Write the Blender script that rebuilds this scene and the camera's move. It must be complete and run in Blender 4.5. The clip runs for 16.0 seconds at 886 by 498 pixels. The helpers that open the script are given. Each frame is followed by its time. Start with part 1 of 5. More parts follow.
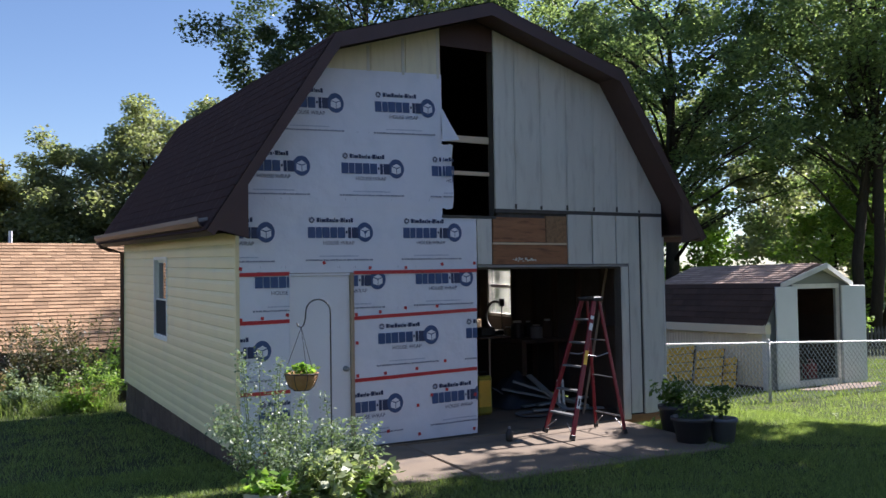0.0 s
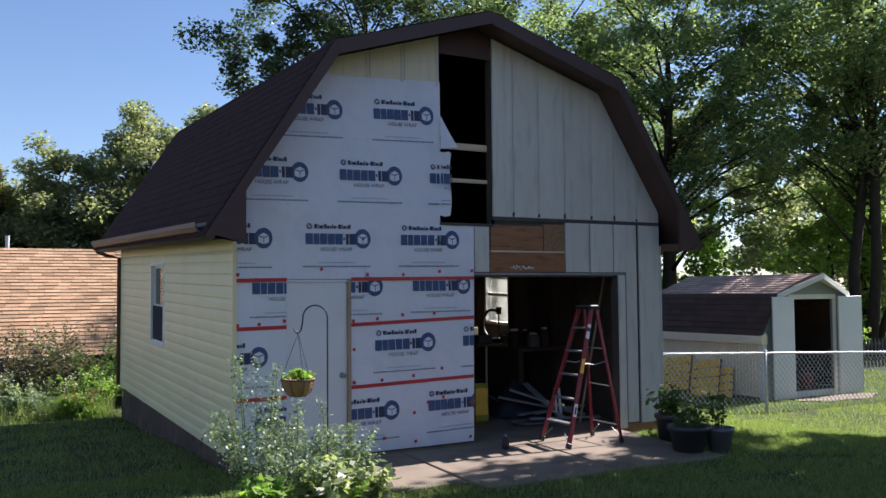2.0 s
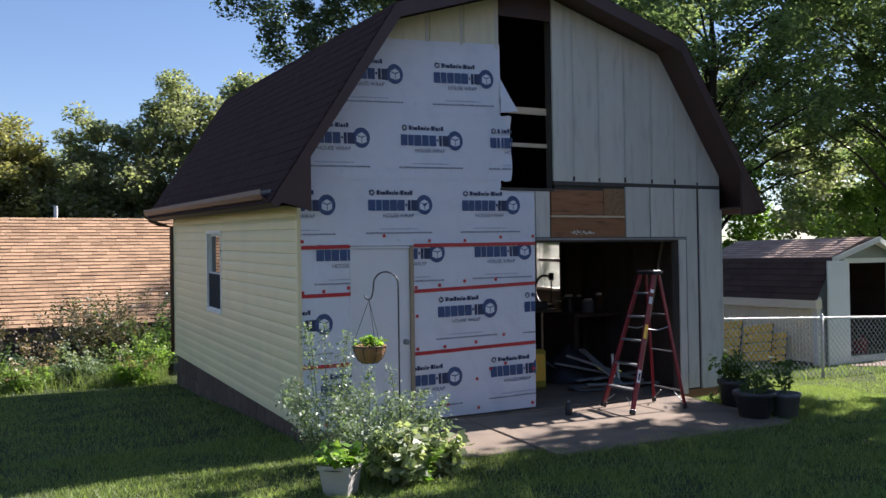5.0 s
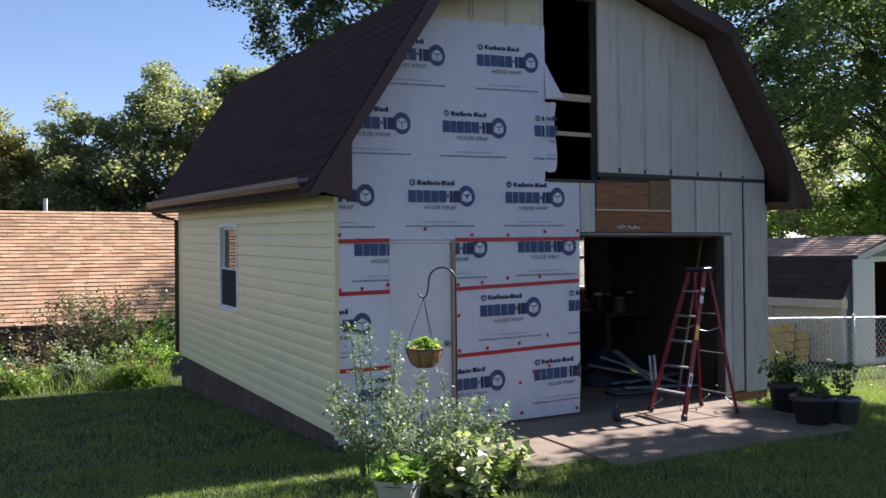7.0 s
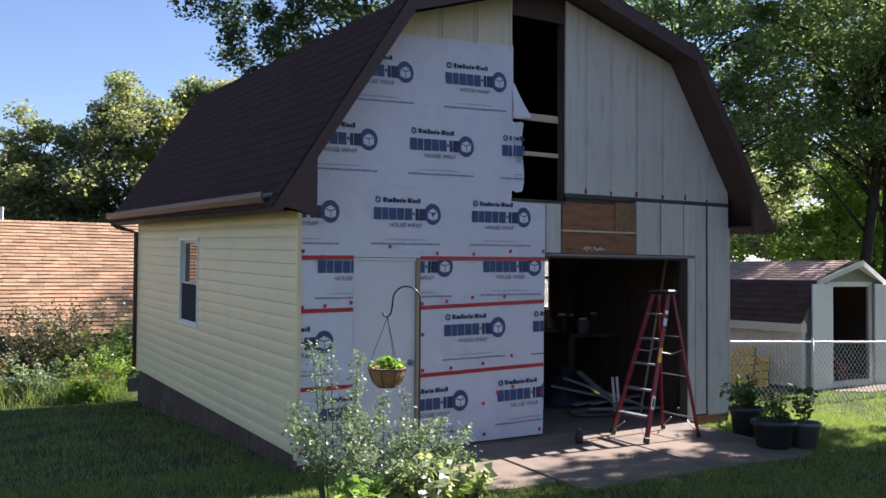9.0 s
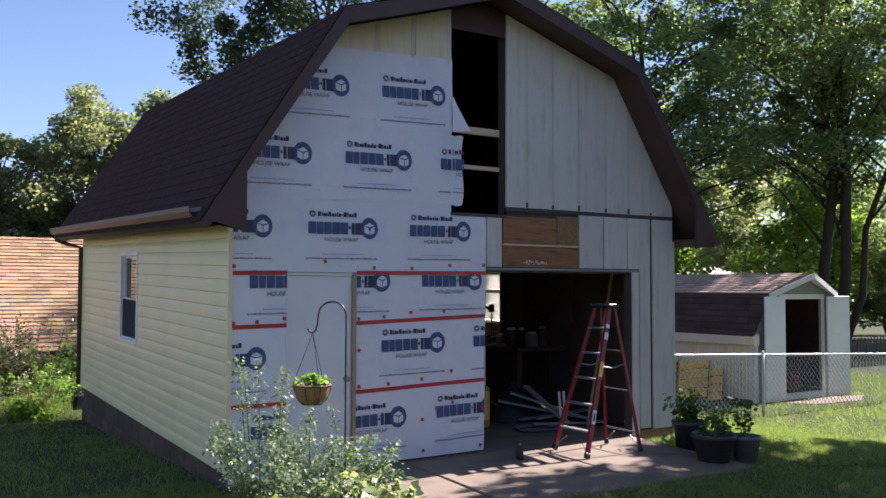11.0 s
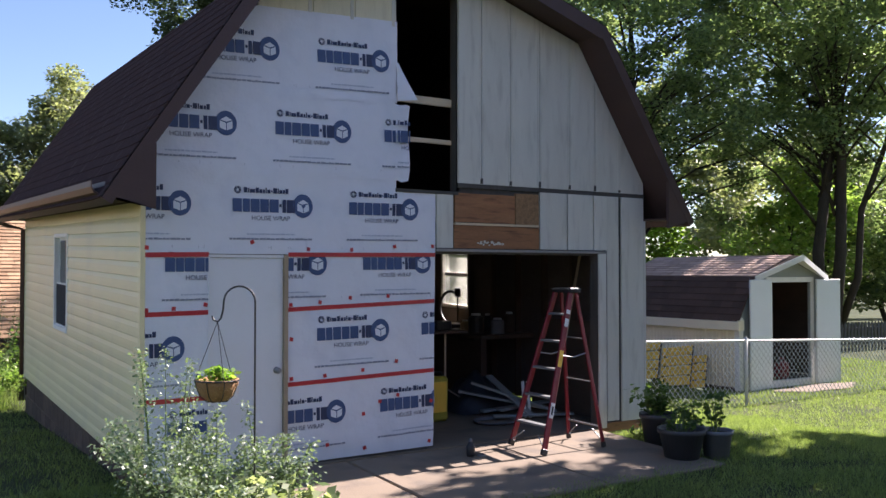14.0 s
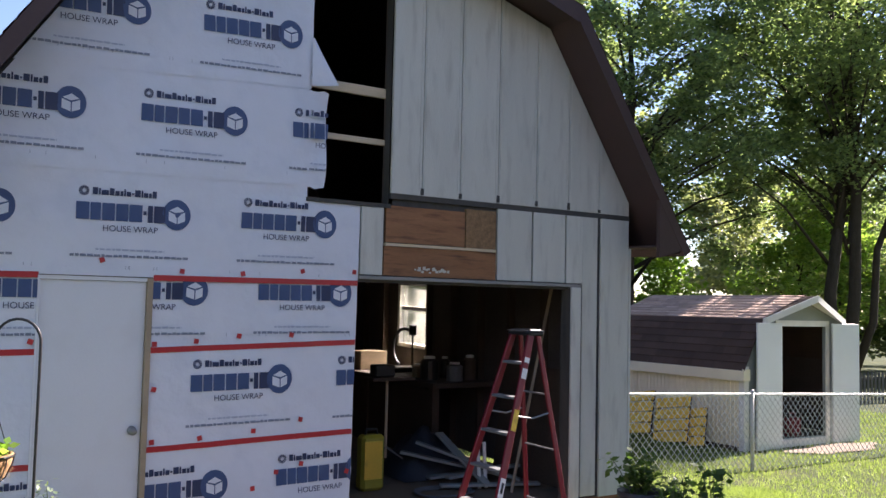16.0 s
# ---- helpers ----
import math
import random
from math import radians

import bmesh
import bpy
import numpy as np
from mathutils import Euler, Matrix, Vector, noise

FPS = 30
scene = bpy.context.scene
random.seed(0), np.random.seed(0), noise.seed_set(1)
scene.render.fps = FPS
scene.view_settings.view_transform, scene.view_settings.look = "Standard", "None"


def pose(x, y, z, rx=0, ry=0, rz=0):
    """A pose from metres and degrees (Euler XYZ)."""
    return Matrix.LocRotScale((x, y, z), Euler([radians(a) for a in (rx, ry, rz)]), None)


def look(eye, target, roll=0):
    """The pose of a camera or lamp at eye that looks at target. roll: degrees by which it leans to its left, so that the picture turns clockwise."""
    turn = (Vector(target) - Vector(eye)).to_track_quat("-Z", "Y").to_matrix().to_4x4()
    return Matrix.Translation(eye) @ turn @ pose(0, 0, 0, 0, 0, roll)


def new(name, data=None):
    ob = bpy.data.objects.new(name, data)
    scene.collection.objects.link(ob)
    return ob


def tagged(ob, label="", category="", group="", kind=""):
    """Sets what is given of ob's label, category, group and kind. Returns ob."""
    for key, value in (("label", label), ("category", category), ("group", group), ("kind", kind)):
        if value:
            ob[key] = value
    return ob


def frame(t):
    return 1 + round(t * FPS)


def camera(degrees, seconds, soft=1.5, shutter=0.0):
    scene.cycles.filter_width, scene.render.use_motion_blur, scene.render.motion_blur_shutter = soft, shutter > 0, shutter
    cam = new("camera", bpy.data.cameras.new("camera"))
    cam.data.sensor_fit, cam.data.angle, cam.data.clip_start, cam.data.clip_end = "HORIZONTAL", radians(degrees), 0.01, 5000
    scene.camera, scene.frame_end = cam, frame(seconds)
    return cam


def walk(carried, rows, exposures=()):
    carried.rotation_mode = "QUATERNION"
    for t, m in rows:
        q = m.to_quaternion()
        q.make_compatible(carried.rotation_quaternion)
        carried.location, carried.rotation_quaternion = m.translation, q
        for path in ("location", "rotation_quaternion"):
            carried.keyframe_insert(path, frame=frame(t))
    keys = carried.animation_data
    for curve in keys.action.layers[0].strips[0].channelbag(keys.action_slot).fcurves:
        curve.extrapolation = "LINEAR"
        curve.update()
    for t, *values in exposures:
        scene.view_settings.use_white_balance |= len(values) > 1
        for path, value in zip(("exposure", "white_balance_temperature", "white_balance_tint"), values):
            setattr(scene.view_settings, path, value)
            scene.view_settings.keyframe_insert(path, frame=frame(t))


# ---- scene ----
cam = camera(53.1, 16.0)
PATH = [
    (0, (-2.731, -9.495, 1.902), (-1.759, -7.749, 1.978), -0.9),
    (0.5, (-2.726, -9.481, 1.9), (-1.739, -7.743, 1.976), -0.6),
    (1, (-2.726, -9.488, 1.899), (-1.738, -7.752, 1.977), -0.5),
    (1.5, (-2.728, -9.495, 1.883), (-1.748, -7.753, 1.968), -0.6),
    (2, (-2.736, -9.498, 1.882), (-1.759, -7.756, 1.978), -0.5),
    (2.5, (-2.734, -9.509, 1.873), (-1.761, -7.765, 1.979), -0.4),
    (3, (-2.741, -9.496, 1.879), (-1.777, -7.746, 1.974), -0.6),
    (3.5, (-2.74, -9.507, 1.877), (-1.79, -7.748, 1.96), -0.6),
    (4, (-2.762, -9.471, 1.889), (-1.822, -7.706, 1.955), -0.0),
    (4.5, (-2.873, -9.402, 1.874), (-1.94, -7.633, 1.919), -0.1),
    (5, (-3.033, -9.23, 1.878), (-2.113, -7.454, 1.9), -0.9),
    (7.5, (-3.357, -8.161, 1.855), (-2.376, -6.418, 1.879), -0.2),
    (8, (-3.353, -8.141, 1.876), (-2.362, -6.405, 1.927), 0.4),
    (8.5, (-3.337, -8.15, 1.873), (-2.324, -6.427, 1.936), 0.4),
    (9, (-3.316, -8.196, 1.879), (-2.281, -6.486, 1.933), 0.4),
    (9.5, (-3.187, -8.238, 1.884), (-2.16, -6.524, 1.954), 0.6),
    (10, (-3.041, -8.291, 1.887), (-1.99, -6.591, 1.982), 0.9),
    (12.5, (-2.843, -8.349, 1.889), (-1.713, -6.701, 1.955), -1.0),
    (13, (-2.694, -8.267, 1.884), (-1.546, -6.631, 1.967), -0.7),
    (13.5, (-2.408, -8.128, 1.904), (-1.273, -6.484, 1.996), -0.7),
    (14, (-1.996, -7.98, 1.876), (-0.915, -6.298, 1.926), -0.0),
    (14.5, (-1.591, -7.747, 1.882), (-0.527, -6.054, 1.903), 1.1),
    (15, (-1.169, -7.388, 1.895), (-0.09, -5.705, 1.95), 0.4),
    (15.5, (-0.705, -7.043, 1.848), (0.338, -5.34, 1.952), 0.7),
    (16, (-0.334, -6.62, 1.881), (0.736, -4.935, 2.008), 1.3),
]
walk(cam, [(t, look(eye, target, roll)) for t, eye, target, roll in PATH],
     [(0.0, 1.40, 5850, 19), (5.0, 1.41, 5950, 20), (7.5, 1.55, 6000, 22), (12.5, 1.66, 6100, 24), (14.5, 1.88, 6250, 24), (16.0, 2.10, 6450, 24)])

# ---- daylight ----
SUN_EL, SUN_AZ = 38.0, 87.0      # degrees; azimuth measured from +y towards +x
world = bpy.data.worlds.new("sky")
scene.world = world
world.use_nodes = True
wn = world.node_tree
sky = wn.nodes.new("ShaderNodeTexSky")
sky.sky_type, sky.sun_disc = "NISHITA", False
sky.sun_elevation, sky.sun_rotation = radians(SUN_EL), radians(SUN_AZ)
sky.air_density, sky.dust_density, sky.ozone_density = 1.0, 0.3, 2.4
wn.links.new(sky.outputs[0], wn.nodes["Background"].inputs[0])
wn.nodes["Background"].inputs[1].default_value = 0.056
sun = new("sun", bpy.data.lights.new("sun", "SUN"))
sun.data.energy, sun.data.angle, sun.data.color = 5.0, radians(0.55), (1.0, 0.93, 0.82)
sun_from = Vector((math.sin(radians(SUN_AZ)) * math.cos(radians(SUN_EL)), math.cos(radians(SUN_AZ)) * math.cos(radians(SUN_EL)), math.sin(radians(SUN_EL))))
sun.matrix_world = look(sun_from * 60, (0, 0, 0))


# ---- materials ----
def mat(name, c, rough=0.6, var=0.15, scale=3.0, bump=0.15, bscale=60.0, metal=0.0, stain=None, stain_amount=0.5, spec=0.5, island=0.0, thing=0.0, stretch=(1, 1, 1)):
    """A surface with two scales of variation, optional stains, and per-piece tone."""
    m = bpy.data.materials.new(name)
    m.use_nodes = True
    nt = m.node_tree
    bs = nt.nodes["Principled BSDF"]
    bs.inputs["Roughness"].default_value, bs.inputs["Metallic"].default_value = rough, metal
    bs.inputs["Specular IOR Level"].default_value = spec
    co = nt.nodes.new("ShaderNodeTexCoord")
    mp = nt.nodes.new("ShaderNodeMapping")
    mp.inputs["Scale"].default_value = stretch
    nt.links.new(co.outputs["Object"], mp.inputs[0])

    def tex(s, d=5):
        n = nt.nodes.new("ShaderNodeTexNoise")
        n.inputs["Scale"].default_value, n.inputs["Detail"].default_value = s, d
        nt.links.new(mp.outputs[0], n.inputs["Vector"])
        return n.outputs["Fac"]

    def math_node(op, a, b):
        n = nt.nodes.new("ShaderNodeMath")
        n.operation = op
        for i, v in enumerate((a, b)):
            if isinstance(v, (int, float)):
                n.inputs[i].default_value = v
            else:
                nt.links.new(v, n.inputs[i])
        return n.outputs[0]

    big, fine = tex(scale), tex(bscale, 3)
    v = math_node("ADD", math_node("MULTIPLY", math_node("SUBTRACT", big, 0.5), 2.4 * var), math_node("MULTIPLY", math_node("SUBTRACT", fine, 0.5), 1.6 * var))
    if island:
        g = nt.nodes.new("ShaderNodeNewGeometry")
        v = math_node("ADD", v, math_node("MULTIPLY", math_node("SUBTRACT", g.outputs["Random Per Island"], 0.5), 2 * island))
    if thing:
        g = nt.nodes.new("ShaderNodeObjectInfo")
        v = math_node("ADD", v, math_node("MULTIPLY", math_node("SUBTRACT", g.outputs["Random"], 0.5), 2 * thing))
    v = math_node("ADD", v, 1.0)
    mix = nt.nodes.new("ShaderNodeMix")
    mix.data_type, mix.blend_type = "RGBA", "MULTIPLY"
    mix.inputs["Factor"].default_value = 1.0
    mix.inputs["A"].default_value = (*c, 1)
    nt.links.new(v, mix.inputs["B"])
    out = mix.outputs["Result"]
    if stain:
        ramp = nt.nodes.new("ShaderNodeMapRange")
        ramp.inputs[1].default_value, ramp.inputs[2].default_value, ramp.inputs[4].default_value = 0.52, 0.72, stain_amount
        nt.links.new(tex(scale * 1.7, 8), ramp.inputs[0])
        mx = nt.nodes.new("ShaderNodeMix")
        mx.data_type = "RGBA"
        nt.links.new(ramp.outputs[0], mx.inputs["Factor"])
        nt.links.new(out, mx.inputs["A"])
        mx.inputs["B"].default_value = (*stain, 1)
        out = mx.outputs["Result"]
    nt.links.new(out, bs.inputs["Base Color"])
    if bump:
        bp = nt.nodes.new("ShaderNodeBump")
        bp.inputs["Strength"].default_value, bp.inputs["Distance"].default_value = bump, 0.01
        nt.links.new(fine, bp.inputs["Height"])
        nt.links.new(bp.outputs[0], bs.inputs["Normal"])
    return m


def leaf_mat(name, c, tip, var=0.35, glow=0.45):
    """Leaves: two tones by leaf, light passing through."""
    m = bpy.data.materials.new(name)
    m.use_nodes = True
    nt = m.node_tree
    bs = nt.nodes["Principled BSDF"]
    bs.inputs["Roughness"].default_value, bs.inputs["Specular IOR Level"].default_value = 0.45, 0.4
    g = nt.nodes.new("ShaderNodeNewGeometry")
    mx = nt.nodes.new("ShaderNodeMix")
    mx.data_type = "RGBA"
    nt.links.new(g.outputs["Random Per Island"], mx.inputs["Factor"])
    mx.inputs["A"].default_value, mx.inputs["B"].default_value = (*c, 1), (*tip, 1)
    nt.links.new(mx.outputs["Result"], bs.inputs["Base Color"])
    tr = nt.nodes.new("ShaderNodeBsdfTranslucent")
    mz = nt.nodes.new("ShaderNodeMix")
    mz.data_type, mz.blend_type = "RGBA", "MULTIPLY"
    mz.inputs["Factor"].default_value = 1
    nt.links.new(mx.outputs["Result"], mz.inputs["A"])
    mz.inputs["B"].default_value = (2.1, 2.3, 1.15, 1)
    nt.links.new(mz.outputs["Result"], tr.inputs[0])
    ms = nt.nodes.new("ShaderNodeMixShader")
    ms.inputs[0].default_value = glow
    nt.links.new(bs.outputs[0], ms.inputs[1])
    nt.links.new(tr.outputs[0], ms.inputs[2])
    nt.links.new(ms.outputs[0], nt.nodes["Material Output"].inputs[0])
    return m


def glass_mat(name, rough=0.02, tint=(0.9, 0.95, 0.93)):
    m = bpy.data.materials.new(name)
    m.use_nodes = True
    bs = m.node_tree.nodes["Principled BSDF"]
    bs.inputs["Base Color"].default_value = (*tint, 1)
    bs.inputs["Roughness"].default_value, bs.inputs["IOR"].default_value = rough, 1.45
    bs.inputs["Transmission Weight"].default_value = 1.0
    return m


M_SIDING = mat("cream_vinyl", (0.77, 0.69, 0.42), 0.42, 0.05, 1.2, 0.08, 90, stain=(0.62, 0.56, 0.40), stain_amount=0.3, thing=0.015)
M_WRAP = mat("white_house_wrap", (0.70, 0.73, 0.80), 0.42, 0.03, 2.0, 0.9, 9, stain=(0.60, 0.64, 0.72), stain_amount=0.6)
M_BLUE = mat("blue_print", (0.045, 0.085, 0.20), 0.5, 0.10, 6, 0)
M_NAVY = mat("navy_print", (0.025, 0.04, 0.10), 0.5, 0.10, 6, 0)
M_GREYP = mat("grey_print", (0.22, 0.25, 0.32), 0.5, 0.12, 6, 0)
M_PALEP = mat("pale_print", (0.42, 0.47, 0.58), 0.5, 0.1, 6, 0)
M_TAPE = mat("red_tape", (0.48, 0.035, 0.04), 0.35, 0.10, 6, 0.1, 40)
M_BOARD = mat("weathered_white_board", (0.60, 0.595, 0.525), 0.7, 0.09, 2.2, 0.3, 45, stain=(0.40, 0.39, 0.34), stain_amount=0.6, thing=0.05, stretch=(3, 3, 0.5))
M_BOARDY = mat("old_cream_board", (0.72, 0.68, 0.50), 0.7, 0.08, 2.5, 0.3, 45, stain=(0.55, 0.50, 0.36), stain_amount=0.4, stretch=(3, 3, 0.5))
M_SEAM = mat("bare_grey_wood", (0.07, 0.065, 0.058), 0.8, 0.35, 4, 0.4, 50, stretch=(3, 3, 0.5))
M_PLY = mat("orange_plywood", (0.31, 0.14, 0.06), 0.65, 0.32, 3, 0.25, 40, stain=(0.12, 0.05, 0.025), stain_amount=0.8, stretch=(0.6, 3, 5))
M_PLY_DARK = mat("brown_plywood", (0.27, 0.12, 0.05), 0.65, 0.25, 3, 0.2, 40, stain=(0.08, 0.038, 0.022), stain_amount=0.85, stretch=(0.6, 3, 5))
M_OSB = mat("strand_board", (0.26, 0.15, 0.07), 0.75, 0.5, 22, 0.5, 60)
M_STUD = mat("pale_stud", (0.62, 0.50, 0.33), 0.65, 0.18, 4, 0.2, 50, stretch=(0.5, 3, 3))
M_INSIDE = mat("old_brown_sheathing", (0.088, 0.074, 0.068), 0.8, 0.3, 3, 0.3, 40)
M_HEAD = mat("weathered_head_trim", (0.26, 0.255, 0.24), 0.75, 0.2, 4, 0.3, 50, stretch=(0.5, 3, 3))
# old dark wood, and the painted shade on the shed's inner faces
M_WOOD_SHADE = mat("old_framing_and_shade", (0.075, 0.052, 0.038), 0.8, 0.3, 3, 0.3, 40)
M_SHINGLE = mat("dark_brown_shingle", (0.056, 0.033, 0.031), 0.97, 0.15, 4, 0.6, 160, island=0.05, spec=0.05)
M_SHINGLE_TAN = mat("tan_shingle", (0.36, 0.232, 0.138), 0.92, 0.18, 1.5, 0.6, 120, island=0.24, spec=0.15)
# grey-brown shingle raised to a sunlit tone, light included in the colour
M_SHINGLE_LIT = mat("lit_grey_brown_shingle", (0.46, 0.33, 0.26), 0.9, 0.2, 3, 0.5, 120, island=0.18, spec=0.2)
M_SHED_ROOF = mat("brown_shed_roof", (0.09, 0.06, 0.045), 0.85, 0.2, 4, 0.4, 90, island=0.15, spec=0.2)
M_FASCIA = mat("brown_fascia", (0.066, 0.036, 0.032), 0.6, 0.15, 3, 0.2, 50)
M_GUTTER = mat("brown_gutter", (0.105, 0.054, 0.037), 0.5, 0.12, 3, 0.1, 50)
M_DOOR = mat("white_door_paint", (0.72, 0.74, 0.77), 0.4, 0.03, 2, 0.05, 60, stain=(0.62, 0.63, 0.63), stain_amount=0.3)
M_WHITE = mat("white_paint", (0.84, 0.83, 0.78), 0.5, 0.05, 3, 0.1, 60, stain=(0.55, 0.53, 0.46), stain_amount=0.3)
M_JAMB = mat("raw_jamb_wood", (0.36, 0.28, 0.19), 0.7, 0.2, 4, 0.2, 60)
M_METAL = mat("galvanised_steel", (0.58, 0.59, 0.58), 0.45, 0.12, 8, 0.1, 80, metal=0.1)
M_ALU = mat("dull_aluminium", (0.26, 0.265, 0.27), 0.55, 0.15, 8, 0.1, 80, metal=0.5)
M_BLACK = mat("black_metal", (0.02, 0.02, 0.022), 0.45, 0.2, 8, 0.1, 80)
M_CONCRETE = mat("old_concrete", (0.215, 0.165, 0.115), 0.85, 0.14, 1.3, 0.35, 55, stain=(0.12, 0.098, 0.08), stain_amount=0.8)
M_BLOCK = mat("dark_foundation_block", (0.095, 0.064, 0.045), 0.9, 0.35, 5, 0.6, 30, stain=(0.06, 0.042, 0.032), stain_amount=0.7, thing=0.28)
M_SOIL = mat("lawn_soil", (0.050, 0.062, 0.027), 0.95, 0.35, 0.8, 0.6, 30, stain=(0.12, 0.115, 0.05), stain_amount=0.5, spec=0.1)
M_BARK = mat("dark_bark", (0.055, 0.045, 0.035), 0.95, 0.35, 5, 0.9, 22, stretch=(2, 2, 0.5), spec=0.1)
M_STEM = mat("green_stem", (0.10, 0.15, 0.05), 0.7, 0.2, 5, 0.1, 40)
M_RED = mat("red_fibreglass", (0.20, 0.012, 0.020), 0.38, 0.10, 5, 0.05, 60)
M_YELLOW = mat("yellow_paint", (0.95, 0.60, 0.07), 0.6, 0.12, 4, 0.2, 50, stain=(0.5, 0.30, 0.06), stain_amount=0.5)
M_LIME = mat("yellow_green_plastic", (0.40, 0.35, 0.04), 0.45, 0.1, 4, 0.1, 50)
M_GLASS = glass_mat("window_glass")
M_SCREEN = mat("dark_insect_screen", (0.02, 0.022, 0.025), 0.95, 0.1, 20, 0.2, 300)
M_POT_DARK = mat("dark_plastic_pot", (0.045, 0.045, 0.05), 0.5, 0.15, 6, 0.1, 50)
M_POT_GREY = mat("grey_plastic_pot", (0.16, 0.165, 0.18), 0.55, 0.12, 6, 0.1, 50)
M_POT_PALE = mat("pale_stone_pot", (0.42, 0.40, 0.36), 0.7, 0.12, 6, 0.2, 50)
M_COIR = mat("coconut_fibre", (0.34, 0.19, 0.085), 0.95, 0.4, 12, 1.0, 70)
M_EARTH = mat("potting_soil", (0.03, 0.022, 0.016), 0.95, 0.3, 12, 0.8, 60)
M_GREYTRIM = mat("grey_green_paint", (0.30, 0.33, 0.31), 0.6, 0.08, 3, 0.1, 60)
M_SHEDWALL = mat("cream_shed_wall", (0.88, 0.80, 0.59), 0.6, 0.06, 3, 0.15, 60)
M_SHEDDOOR = mat("pale_grey_door", (0.78, 0.81, 0.80), 0.5, 0.05, 2, 0.1, 60)
L_MAPLE = leaf_mat("maple_leaves", (0.056, 0.086, 0.052), (0.19, 0.225, 0.125), glow=0.62)
L_CANOPY = leaf_mat("oak_leaves", (0.038, 0.062, 0.035), (0.10, 0.13, 0.07), glow=0.3)
L_DARK = leaf_mat("dark_leaves", (0.035, 0.07, 0.02), (0.085, 0.13, 0.035))
# far foliage: the haze of distance is mixed into these pale leaf tones
L_HAZE = leaf_mat("hazy_far_leaves", (0.13, 0.145, 0.095), (0.26, 0.265, 0.165), glow=0.45)
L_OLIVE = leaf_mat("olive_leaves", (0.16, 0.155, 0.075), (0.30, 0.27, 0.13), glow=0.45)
L_VINE = leaf_mat("withered_vine_leaves", (0.045, 0.048, 0.03), (0.15, 0.12, 0.075), glow=0.25)
L_VARI = leaf_mat("pale_edged_leaves", (0.10, 0.15, 0.05), (0.40, 0.42, 0.27), glow=0.3)
L_GOLD = leaf_mat("yellowing_leaves", (0.12, 0.15, 0.03), (0.30, 0.24, 0.04))
L_BUSH = leaf_mat("bush_leaves", (0.09, 0.17, 0.035), (0.26, 0.33, 0.10))
L_SILVER = leaf_mat("grey_green_leaves", (0.085, 0.12, 0.075), (0.21, 0.265, 0.175), glow=0.3)
L_LIME = leaf_mat("bright_leaves", (0.11, 0.21, 0.03), (0.24, 0.33, 0.07))
L_DRY = leaf_mat("dry_stalks", (0.16, 0.11, 0.06), (0.34, 0.25, 0.13), glow=0.2)
L_GRASS = leaf_mat("grass_blades", (0.068, 0.102, 0.036), (0.25, 0.298, 0.108), glow=0.42)

# ---- small tools for meshes ----
ORIGIN = {}


